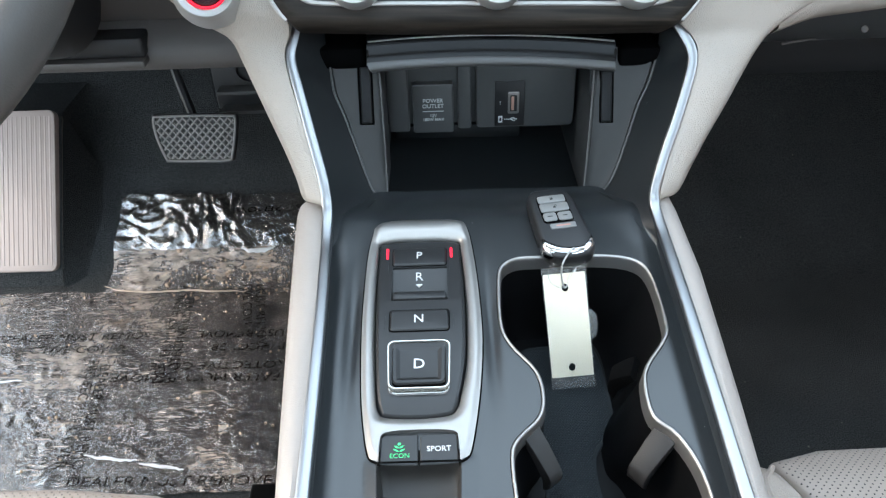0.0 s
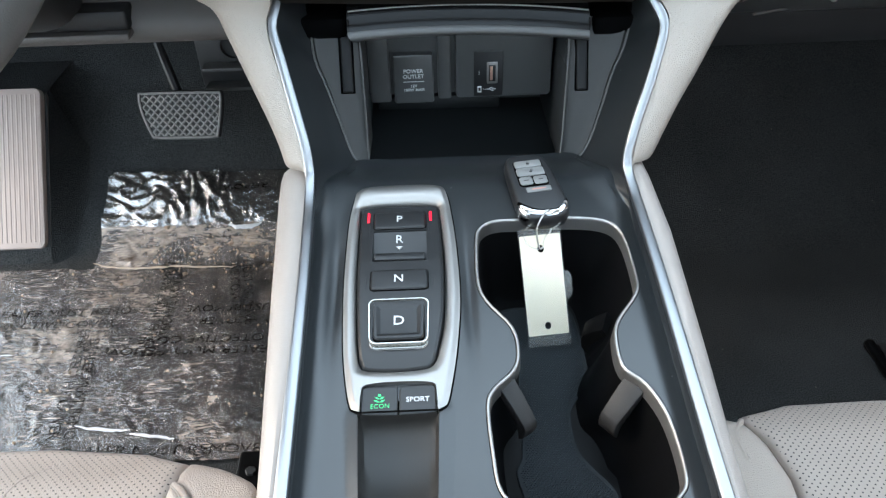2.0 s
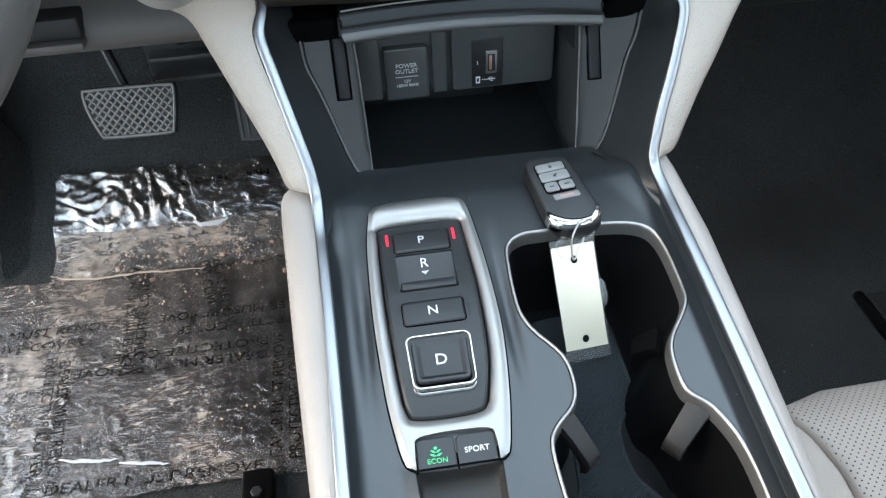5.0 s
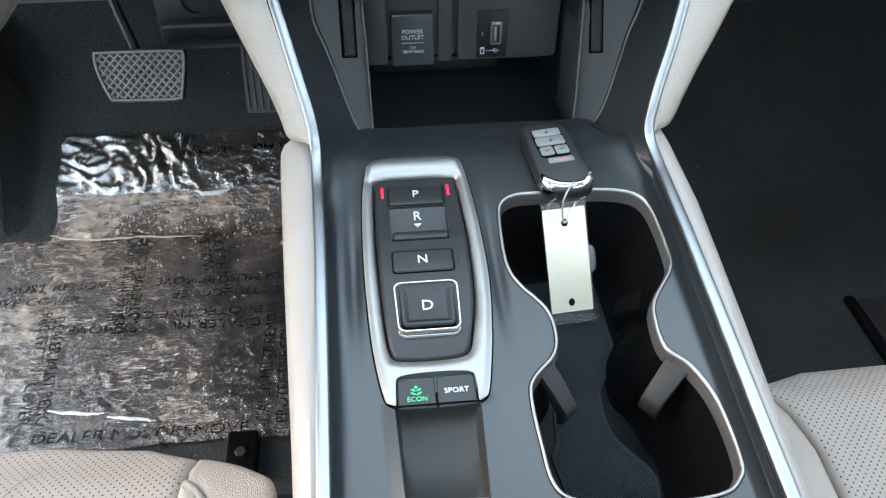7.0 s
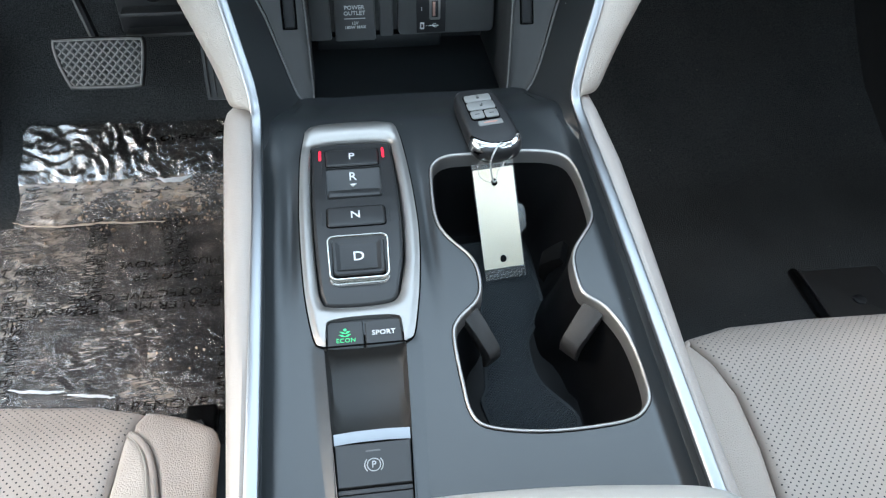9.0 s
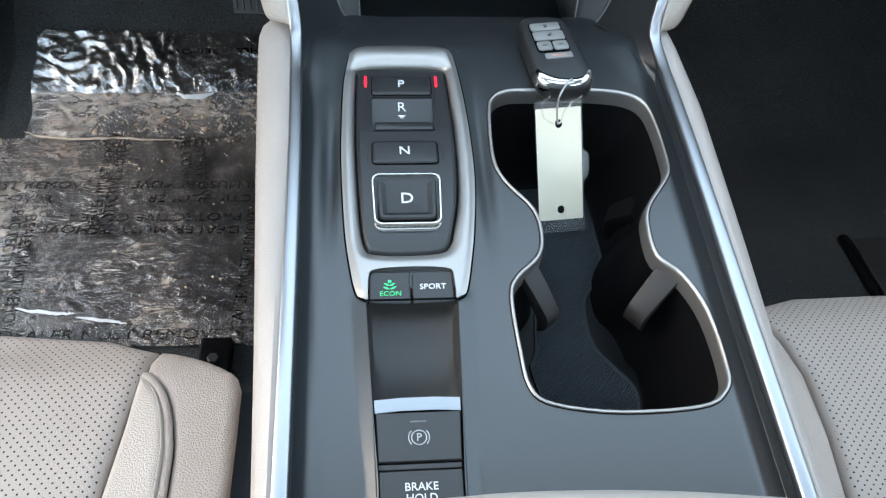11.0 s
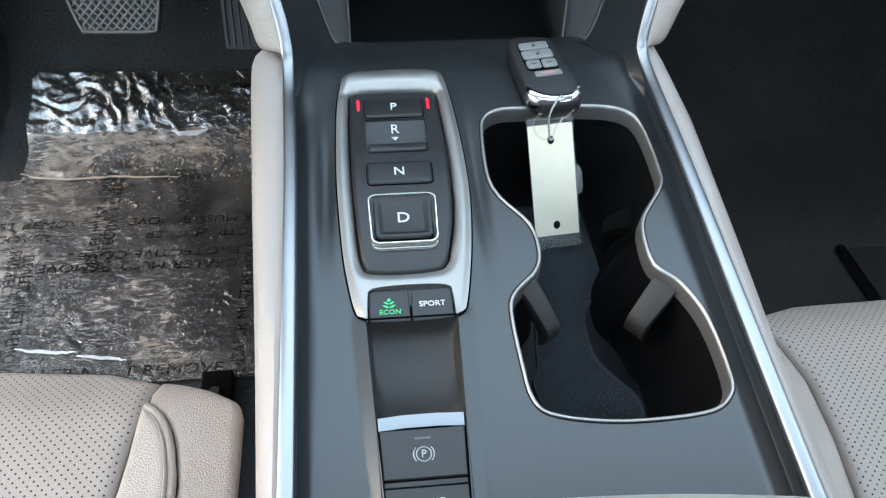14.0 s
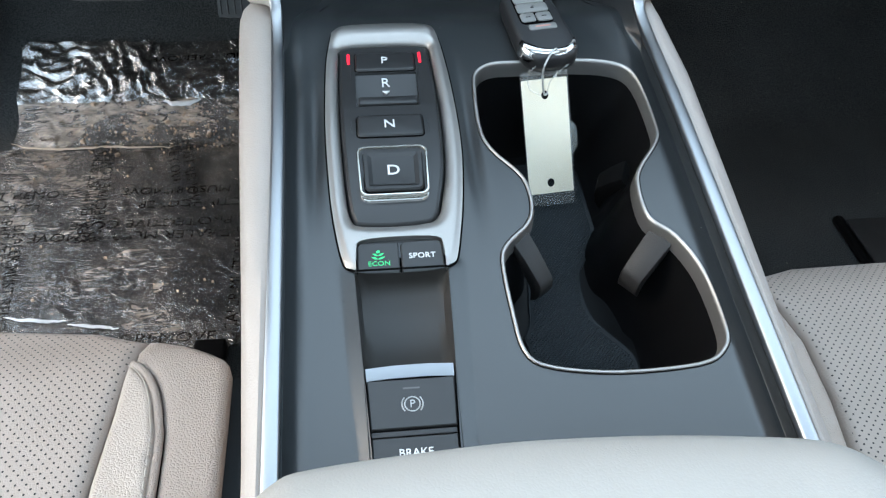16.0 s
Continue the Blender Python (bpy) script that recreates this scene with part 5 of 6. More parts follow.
for k in range(3):
    a = k * 2.094
    tube([(-0.0022 + 0.0003 * math.cos(a), 0.001 + 0.0003 * math.sin(a), 0.0197), (-0.0022 + 0.0018 * math.cos(a), 0.001 + 0.0018 * math.sin(a), 0.0197)], 0.0006, 4, bm=bm)
bm = symbol(bm, "white fan symbol")
tube([(-0.1225, 0.016, 0.0025), (-0.1215, 0.012, 0.0025), (-0.1185, 0.0115, 0.0025)], 0.0007, 4, bm=bm)
tube([(-0.1205, 0.019, 0.0025), (-0.1200, 0.0135, 0.0025)], 0.0005, 4, bm=bm)
bm = symbol(bm, "white seat heater symbol")
bm.free()
part("amber_lamp", box(-0.1088, -0.1036, 0.0058, 0.0078, 0.0020, 0.0026, 0.0003), AMBER, clim, "amber lit lamp bar")
for i in range(3):
    part("red_lamp", box(-0.1268 + 0.0052 * i, -0.1230 + 0.0052 * i, 0.0238, 0.0252, 0.0014, 0.0020, 0.0003), RED, clim, "red lit lamp bar")
arcp = [(-0.0815 + 0.0270 * math.cos(a), 0.002 + 0.0270 * math.sin(a), 0.0018) for a in np.linspace(2.5, 0.75, 14)]
part("dial_arc", tube(arcp, 0.0004, 4), PRINT, clim, "thin white dial arc")
part("blue_dot", box(-0.1065, -0.1042, 0.0180, 0.0202, 0.0015, 0.0021, 0.0003), BLUE, clim)
part("red_dot", box(-0.0600, -0.0580, 0.0200, 0.0220, 0.0015, 0.0021, 0.0003), RED, clim)
part("backing", box(-0.19, 0.20, 0.0, 0.16, -0.10, -0.02, 0.01), PLASTIC_DARK, clim)

# ---- dashboard ----
dash = thing("dashboard", "light beige and dark grey dashboard with padded knee bolsters", "dashboard")


def bolster(inner, outer, wrap, bulge):
    """A padded column between an inner and an outer edge; its outer side wraps round to the back."""
    a, b = spline(inner, 5), spline(outer, 5)
    rows = []
    for p, q in zip(a, b):
        p, q = np.array(p), np.array(q)
        d = q - p
        w = np.linalg.norm(d)
        out = np.array((0, -0.8, 0.55))
        row = [tuple(p + np.array((0, 0.012, -0.004)))]
        for t, f in ((0, 0.0), (0.08, 0.35), (0.25, 0.75), (0.5, 1.0), (0.75, 0.85), (0.92, 0.45), (1.0, 0.0)):
            row.append(tuple(p + d * t + out * bulge * min(1, w / 0.03) * f))
        row += [tuple(q + np.array((wrap * 0.004, 0.006, -0.003))), tuple(q + np.array((wrap * 0.004, 0.018, -0.006))), tuple(q + np.array((-wrap * 0.004, 0.06, -0.01)))]
        rows.append(row)
    return loft(rows)


IN_L = [(-0.0800, 0.4340, 0.3830), (-0.0815, 0.4400, 0.3920), (-0.0850, 0.4490, 0.4050), (-0.0895, 0.4600, 0.4190), (-0.0960, 0.4760, 0.4400), (-0.1015, 0.4885, 0.4560), (-0.1040, 0.4985, 0.4700), (-0.0990, 0.4990, 0.4850), (-0.1010, 0.4985, 0.4990), (-0.1190, 0.5120, 0.5320), (-0.1400, 0.5260, 0.5640), (-0.150, 0.535, 0.60)]
OUT_L = [(-0.0820, 0.4440, 0.3830), (-0.0925, 0.4450, 0.3860), (-0.0975, 0.4540, 0.3970), (-0.1045, 0.4650, 0.4120), (-0.1180, 0.4840, 0.4360), (-0.1310, 0.5020, 0.4600), (-0.1400, 0.5130, 0.4750), (-0.1530, 0.5150, 0.4840), (-0.1720, 0.5150, 0.4990), (-0.1900, 0.5200, 0.5200), (-0.2000, 0.5250, 0.5560), (-0.210, 0.535, 0.60)]
part("knee_bolster", bolster(IN_L, OUT_L, -1, 0.004), BEIGE, dash, "beige leather knee bolster", smooth=60)
IN_R = [(0.1450, 0.4330, 0.3810), (0.1480, 0.4410, 0.3930), (0.1525, 0.4510, 0.4060), (0.1590, 0.4620, 0.4200), (0.1660, 0.4740, 0.4360), (0.1725, 0.4860, 0.4520), (0.1750, 0.4955, 0.4650), (0.1700, 0.5000, 0.4740), (0.1620, 0.4990, 0.4880), (0.1880, 0.5060, 0.5160), (0.2120, 0.5200, 0.5560), (0.225, 0.535, 0.60)]
OUT_R = [(0.1480, 0.4430, 0.3800), (0.1585, 0.4440, 0.3830), (0.1690, 0.4550, 0.3970), (0.1800, 0.4665, 0.4130), (0.1940, 0.4800, 0.4310), (0.2080, 0.4945, 0.4500), (0.2180, 0.5040, 0.4620), (0.2260, 0.5100, 0.4690), (0.2380, 0.5160, 0.4760), (0.2640, 0.5300, 0.4850), (0.31, 0.545, 0.50), (0.34, 0.56, 0.56)]
part("knee_bolster", bolster(IN_R, OUT_R, 1, 0.004), BEIGE, dash, "beige leather knee bolster", smooth=60)
# passenger side: beige lower edge over a dark glove box
rows = []
for x, y, z in spline([(0.2400, 0.523, 0.470), (0.2722, 0.537, 0.4745), (0.2971, 0.547, 0.4735), (0.3319, 0.560, 0.4715), (0.45, 0.59, 0.472), (0.60, 0.62, 0.475), (0.79, 0.65, 0.48)], 4):
    rows.append([(x, y + 0.08, z - 0.03), (x, y + 0.012, z - 0.012), (x, y + 0.003, z - 0.005), (x, y, z + 0.004), (x, y + 0.004, z + 0.02), (x, y + 0.015, z + 0.06), (x, y + 0.05, z + 0.16), (x, y + 0.12, z + 0.24)])
part("dash_edge", loft(rows), BEIGE, dash, "beige lower dashboard edge", smooth=60)
glove = part("glove_box", box(0.20, 0.79, 0.66, 0.80, 0.36, 0.52, 0.02), PLASTIC_DARK, dash, "dark glove box underside")
part("seam_line", tube(spline([(0.285, 0.612, 0.4175), (0.34, 0.622, 0.4205), (0.42, 0.63, 0.4235), (0.55, 0.64, 0.426)], 4), 0.0012, 6), TRIM_GREY, glove)
part("seam_line", tube(spline([(0.315, 0.64, 0.4310), (0.36, 0.648, 0.434), (0.45, 0.655, 0.437)], 4), 0.0009, 6), TRIM_GREY, glove)
part("glove_lid", loft([[(x, y, z) for x in (0.20, 0.26, 0.32, 0.45, 0.79)] for y, z in ((0.585, 0.455), (0.604, 0.434), (0.618, 0.418), (0.66, 0.400), (0.80, 0.395))]), PANEL_GREY, glove, "dark glove box lid")
part("screw", solid([(0.345 + 0.003 * math.cos(a), 0.0 + 0.003 * math.sin(a)) for a in np.linspace(0, 6.283, 11)[:-1]], [(0, 0), (0, 0.0015), (-0.001, 0.002)], M=pose(0, 0.602, 0.432, 60)), TRIM_GREY, glove)
# driver side: grey knee panel with a ledge, column cover
rows = []
for x in np.linspace(-0.72, -0.155, 12):
    rows.append([(x, 0.80, 0.405), (x, 0.635, 0.404), (x, 0.622, 0.408), (x, 0.618, 0.416), (x, 0.622, 0.430), (x, 0.64, 0.445), (x, 0.60, 0.50), (x, 0.57, 0.60)])
knee = part("knee_panel", loft(rows), TRIM_GREY, dash, "grey-brown plastic knee panel", smooth=60)
part("ledge", box(-0.42, -0.243, 0.606, 0.64, 0.4165, 0.4225, 0.002), TRIM_GREY, knee)
part("ledge_recess", box(-0.42, -0.243, 0.612, 0.66, 0.4230, 0.4400, 0.003), PLASTIC_DARK, knee)
part("column_cover", solid(rrect(0, 0, 0.13, 0.10, 0.035, 5), [(-0.012, -0.10), (-0.002, -0.09), (0.004, 0.02), (0.006, 0.12)], M=pose(-0.335, 0.50, 0.530, -112, 0, 0)), PLASTIC_DARK, dash, "black steering column cover")
part("dash_top", box(-0.72, 0.80, 0.56, 1.25, 0.60, 0.74, 0.03), PLASTIC_DARK, dash, "dark upper dashboard")
part("dash_under", box(-0.72, 0.80, 0.80, 1.25, 0.40, 0.60, 0.02), PLASTIC_DARK, dash)

# start button
SB = pose(-0.1480, 0.5000, 0.5160, 66, 0, 6)
start = thing("start_button", "red-lit engine start button with a pale ring", "button", SB)
circ = lambda r, n=40: [(r * math.cos(a), r * math.sin(a)) for a in np.linspace(0, 2 * math.pi, n + 1)[:-1]]
part("collar", solid(circ(0.0215), [(0.004, -0.014), (0.0, -0.004), (-0.001, 0.004), (-0.0025, 0.0062), (-0.0065, 0.0056), (-0.0073, 0.002)], caps=False), SILVER, start, "pale silver collar")
part("lit_ring", solid(circ(0.0142), [(0, -0.002), (0, 0.0045), (-0.0004, 0.0050), (-0.0013, 0.0050), (-0.0016, 0.004)], caps=False), RED, start, "red lit ring")
cap = part("button_cap", solid(circ(0.0127), [(0, -0.004), (0, 0.0040), (-0.001, 0.0048), (-0.004, 0.0045)]), material("red_cap", (0.03, 0.003, 0.004), 0.2), start, "dark red cap")
letters("ENGINE\nSTART\nSTOP", 0.0046, RED_DIM, cap, pose(0, 0, 0.0049), bold=0.0001)

# ---- steering wheel ----
SW = pose(-0.325, 0.372, 0.640, 63, 0, 0)
wheel = thing("steering_wheel", "black leather steering wheel with silver spoke trim", "steering wheel", SW)
part("rim", tube([(0.172 * math.cos(a), 0.172 * math.sin(a), 0) for a in np.linspace(0, 2 * math.pi, 97)[:-1]], 0.0165, 16, True, flat=0.9, side=None), WHEEL, wheel, "black grained leather rim")
part("hub", solid(spline([(0.078, 0.045), (0.083, 0.015), (0.070, -0.020), (0.040, -0.038), (-0.040, -0.038), (-0.070, -0.020), (-0.083, 0.015), (-0.078, 0.045), (-0.04, 0.062), (0.04, 0.062)], 4, True), [(0.004, -0.04), (0.003, -0.012), (0, -0.004), (-0.006, 0.004), (-0.016, 0.008), (-0.028, 0.010)]), PLASTIC_DARK, wheel, "black hub")
for s in (-1, 1):
    sp = part("spoke", solid(ccw([(s * 0.07, 0.030), (s * 0.165, 0.012), (s * 0.167, -0.020), (s * 0.125, -0.040), (s * 0.070, -0.055)]), [(0, -0.03), (0, -0.012), (-0.003, -0.008)]), PLASTIC_DARK, wheel)
    part("spoke_trim", solid(ccw([(s * 0.083, 0.010), (s * 0.100, -0.018), (s * 0.1135, -0.0260), (s * 0.1185, -0.0330), (s * 0.1150, -0.0390), (s * 0.1060, -0.0425), (s * 0.086, -0.046)]), [(0, -0.012), (0, -0.002), (-0.0012, 0.0), (-0.003, 0.0006)]), PAD_KEYS, sp, "off-white key pad")
    part("spoke_strip", tube([(s * 0.090, 0.0, -0.001), (s * 0.102, -0.0165, 0.0), (s * 0.118, -0.0215, 0.0), (s * 0.139, -0.0205, -0.002), (s * 0.158, -0.016, -0.006)], 0.0016, 8), SATIN, sp, "satin silver strip")
    part("spoke_symbol", box(min(s * 0.1040, s * 0.1100), max(s * 0.1040, s * 0.1100), -0.0345, -0.0310, 0.0004, 0.0012, 0.0004), PRINT, sp)

# ---- pedals ----
brake_pedal = thing("brake_pedal", "grey rubber brake pedal with raised diamond pattern", "pedal")
PED = pose(-0.3185, 0.8960, 0.1935, 66, 0.0, -2)
pad_line = ccw(spline([(-0.0550, 0.029), (-0.045, 0.0318), (0.0, 0.0322), (0.046, 0.0318), (0.0555, 0.029), (0.0555, 0.012), (0.0490, -0.022), (0.0420, -0.0305), (0.0, -0.0312), (-0.0350, -0.0305), (-0.0430, -0.026), (-0.0540, 0.006)], 4, True))
pp = part("pedal_pad", solid(pad_line, [(-0.002, -0.006), (0, -0.004), (0, 0.0025), (-0.0012, 0.004), (-0.004, 0.004), (-0.0046, 0.0008)]), GREY_PED, brake_pedal, "grey rubber pad")
bm = bmesh.new()
inner_pad = grow(pad_line, -0.0048)
for sgn in (-1, 1):
    for k in range(-12, 13):
        seg, pts = [], []
        for j in range(121):
            y = -0.034 + j * 0.068 / 120
            x = k * 0.0098 + sgn * y * 0.92
            if inside((x, y), inner_pad):
                pts.append((x, y))
        if len(pts) > 6:
            (xa, ya), (xb, yb) = pts[0], pts[-1]
            tube([(xa, ya, 0.0026), (xb, yb, 0.0026)], 0.0014, 6, bm=bm)
part("tread", bm, PED_RIB, pp, "raised diamond tread")
part("pad_rim", tube([(x, y, 0.0036) for x, y in grow(pad_line, -0.0030)], 0.0016, 6, True), PED_RIB, pp)
pp.matrix_local = PED
part("pedal_arm", tube([(-0.325, 0.925, 0.205), (-0.342, 0.950, 0.250), (-0.368, 0.985, 0.320), (-0.400, 1.00, 0.44)], 0.006, 8), PLASTIC_DARK, brake_pedal, "black steel arm")
gas = thing("accelerator_pedal", "black ribbed accelerator pedal hanging from the bulkhead", "pedal")
rows = []
for z, y in ((0.122, 0.917), (0.126, 0.912), (0.15, 0.919), (0.18, 0.930), (0.215, 0.945), (0.22, 0.952)):
    rows.append([(-0.203, y + 0.008, z), (-0.203, y, z), (-0.190, y - 0.002, z), (-0.165, y - 0.002, z), (-0.152, y, z), (-0.152, y + 0.008, z)])
gp = part("pedal_pad", loft(rows), GREY_PED, gas, "dark rubber pad")
for i in range(6):
    x = -0.199 + i * 0.0085
    part("rib", tube([(x, 0.9110, 0.130), (x, 0.9165, 0.15), (x, 0.9270, 0.18), (x, 0.940, 0.212)], 0.0014, 5), GREY_PED, gp)
part("pedal_arm", tube([(-0.178, 0.955, 0.20), (-0.178, 1.02, 0.30), (-0.178, 1.05, 0.42)], 0.007, 8), PLASTIC_DARK, gas)
brk = thing("pedal_bracket", "black steel pedal bracket with a round hole", "bracket")
part("bracket_plate", box(-0.300, -0.16, 0.955, 0.965, 0.205, 0.30, 0.003), INK, brk)
for z in (0.209, 0.237):
    part("flange", box(-0.292, -0.17, 0.935, 0.960, z - 0.0025, z + 0.0025, 0.001), GREY_PED, brk, "grey steel flange")
part("hole", solid([(0.018 * math.cos(a), 0.018 * math.sin(a)) for a in np.linspace(0, 6.283, 25)[:-1]], [(0.0, -0.002), (0, 0.004), (-0.003, 0.004), (-0.003, -0.001)], caps=True, M=pose(-0.250, 0.953, 0.262, 90)), INK, brk)

rest = thing("foot_rest", "light grey ribbed rubber foot rest on the floor", "foot rest")
FR = pose(-0.575, 0.905, 0.116, 51.5, 0, 0)
rp = part("rest_plate", slab(rrect(0, 0, 0.092, 0.222, 0.010, 4), -0.02, 0.004, 0.003), REST, rest, "light grey rubber plate")
for i in range(13):
    x = -0.039 + i * 0.0065
    part("rib", tube([(x, -0.102, 0.0036), (x, 0.102, 0.0036)], 0.0017, 7, flat=0.5, side=(1, 0, 0)), REST, rp)
rp.matrix_local = FR
part("rest_base", loft([[(-0.625, 0.830, 0.0), (-0.525, 0.830, 0.0)], [(-0.625, 0.832, 0.018), (-0.525, 0.832, 0.018)], [(-0.625, 0.978, 0.195), (-0.525, 0.978, 0.195)], [(-0.625, 1.10, 0.195), (-0.525, 1.10, 0.195)]]), CARPET, rest)
part("rest_side", loft([[(-0.5248 + 0.036 * t, y + 0.006 * t, floor_z(y) + 0.001 + (h - floor_z(y)) * (1 - t) ** 2.2) for t in (0.0, 0.1, 0.25, 0.4, 0.6, 0.8, 1.0)] for y, h in ((0.826, 0.004), (0.840, 0.026), (0.87, 0.062), (0.91, 0.110), (0.95, 0.158), (0.985, 0.195))]), CARPET, rest, "carpeted side of the rest")

# ---- protective film on the driver's floor ----
def film_sheet(x0, x1, y0, y1, step, lift, amp, seed):
    rng = random.Random(seed)
    nx, ny = int((x1 - x0) / step), int((y1 - y0) / step)
    rows = []
    for j in range(ny + 1):
        row = []
        for i in range(nx + 1):
            x, y = x0 + (x1 - x0) * i / nx, y0 + (y1 - y0) * j / ny
            p = Vector((x * 1.2 + y * 0.6, y * 1.6 - x * 0.5, seed))
            w = noise.noise(p * 22) * 0.5 + abs(noise.noise(p * 48 + Vector((noise.noise(p * 14) * 2, 0, 0)))) * 0.5 + 0.3 * noise.noise(p * 110)
            far = smoothstep(0.868, 0.895, y)
            # short crossing creases, lying across at the outer end and along the car further in, flattening towards the console
            bx, by = 0.010 * noise.noise(Vector((x * 34, y * 34, 5))), 0.010 * noise.noise(Vector((x * 34, y * 34, 15)))
            across = (1 - abs(noise.noise(Vector(((x + bx) * 26 + y * 24, (y + by) * 76, 8))))) ** 2
            along = (1 - abs(noise.noise(Vector(((x + bx) * 72 + y * 12, (y + by) * 28, 9))))) ** 2
            k = smoothstep(-0.400, -0.350, x + 0.03 * noise.noise(Vector((x * 20, y * 40, 1))))
            ridge = ((1 - k) * across + k * along) * (1 - 0.85 * smoothstep(-0.325, -0.275, x)) * 0.75 + 0.30 * (1 - 0.7 * smoothstep(-0.30, -0.24, x)) * noise.noise(Vector((x * 70, y * 60, 2)))
            edge = 0.004 * noise.noise(Vector((x * 30, y * 30, 3.0)))
            row.append((x + edge, y + edge, floor_z(y) + lift + amp * (w + 0.6) + 0.0085 * far * ridge))
        rows.append(row)
    return loft(rows)


cover = thing("floor_cover", "dirty crinkled clear plastic floor protection film with printed words", "plastic film")
part("film", film_sheet(-0.66, -0.100, 0.488, 0.818, 0.005, 0.0035, 0.0022, 1), FILM, cover, "clear crinkled film", smooth=180)
part("film", film_sheet(-0.463, -0.100, 0.808, 0.876, 0.004, 0.0060, 0.0018, 2), FILM, cover, "clear crinkled film with mud", smooth=180)
part("film", film_sheet(-0.463, -0.100, 0.874, 0.948, 0.0022, 0.0062, 0.0020, 2), FILM_FAR, cover, "clear crinkled film over the toe board", smooth=180)


for ob in cover.children:
    if ob.data.materials[0] == FILM and sum(f.normal.z for f in ob.data.polygons) < 0:
        ob.data.flip_normals()


def film_text(text, x0, y0, x1, y1, height=0.0125):
    """Print on the film, running from one point of the floor to another."""
    ob = letters(text, 0.02, FILM_INK, cover, Matrix.Identity(4))
    co = [v.co for v in ob.data.vertices]
    lo, hi = [min(c[i] for c in co) for i in (0, 1)], [max(c[i] for c in co) for i in (0, 1)]
    size = math.hypot(x1 - x0, y1 - y0)
    turn = math.degrees(math.atan2(y1 - y0, x1 - x0))
    y = (y0 + y1) / 2
    ob.data.transform(pose(x0, y0, floor_z(y) + (0.0135 if y > 0.86 else 0.0095), 0, 0, turn) @ Matrix.Diagonal((size / (hi[0] - lo[0]), height / (hi[1] - lo[1]), 1, 1)) @ Matrix.Translation((-lo[0], -(lo[1] + hi[1]) / 2, 0)))


D_TEXT, P_TEXT = "DEALER MUST REMOVE", "PROTECTIVE COVER"
film_text(D_TEXT, -0.400, 0.503, -0.186, 0.498)
film_text(D_TEXT, -0.173, 0.493, -0.172, 0.675)
film_text(P_TEXT, -0.153, 0.500, -0.155, 0.655)
film_text(D_TEXT, -0.185, 0.644, -0.402, 0.650)
film_text(P_TEXT, -0.185, 0.665, -0.375, 0.667)
film_text(D_TEXT, -0.120, 0.719, -0.316, 0.722)
film_text(P_TEXT, -0.118, 0.695, -0.295, 0.698)
film_text(D_TEXT, -0.566, 0.724, -0.364, 0.723)
film_text(P_TEXT, -0.578, 0.703, -0.400, 0.700)
film_text(D_TEXT, -0.268, 0.890, -0.229, 0.690)
film_text(P_TEXT, -0.284, 0.890, -0.253, 0.722)
film_text(D_TEXT, -0.345, 0.640, -0.358, 0.830)
film_text(P_TEXT, -0.330, 0.640, -0.343, 0.800)
film_text(D_TEXT, -0.416, 0.672, -0.393, 0.500)
film_text(P_TEXT, -0.432, 0.680, -0.414, 0.520)
film_text(D_TEXT, -0.110, 0.925, -0.300, 0.918)
def fold(pts, r, mat, label):
    path = []
    for i, (x, y) in enumerate(spline(pts, 8)):
        path.append((x, y + 0.002 * noise.noise(Vector((i * 0.4, x * 30, 1))), floor_z(y) + 0.0085 + 0.001 * noise.noise(Vector((i * 0.3, 2, 3)))))
    bm = bmesh.new()
    n = len(path)
    rows = []
    for i, p in enumerate(path):
        w = r * (0.25 + 0.75 * math.sin(math.pi * (i + 0.5) / n)) * (1 + 0.35 * noise.noise(Vector((i * 0.7, r * 900, 4))))
        rows.append([(p[0], p[1] + w * 1.6 * a, p[2] + w * b) for a, b in ((-1, -0.6), (-0.55, 0.2), (-0.15, 0.75), (0.2, 0.7), (0.6, 0.1), (1, -0.6))])
    part("film_fold", loft(rows), mat, cover, label, smooth=180)


fold([(-0.466, 0.822), (-0.44, 0.815), (-0.40, 0.811), (-0.35, 0.812), (-0.31, 0.808), (-0.27, 0.806)], 0.0013, FOLD, "dusty fold at the film's edge")
# Creases in opaque white: the glints on clear film put into colour.
fold([(-0.395, 0.538), (-0.372, 0.534), (-0.352, 0.531), (-0.336, 0.530)], 0.0015, GLINT_WHITE, "shiny crease in the film, whitened for its glint")
fold([(-0.332, 0.524), (-0.315, 0.522), (-0.296, 0.519), (-0.282, 0.515)], 0.0014, GLINT_WHITE, "shiny crease in the film, whitened for its glint")
fold([(-0.285, 0.872), (-0.27, 0.869), (-0.25, 0.870), (-0.238, 0.873)], 0.0030, GLINT_WHITE, "shiny crease in the film, whitened for its glint")
fold([(-0.62, 0.655), (-0.585, 0.651), (-0.55, 0.650), (-0.51, 0.652)], 0.0014, GLINT_WHITE, "shiny crease in the film, whitened for its glint")
# dried mud crumbs
bm = bmesh.new()
rng = random.Random(5)
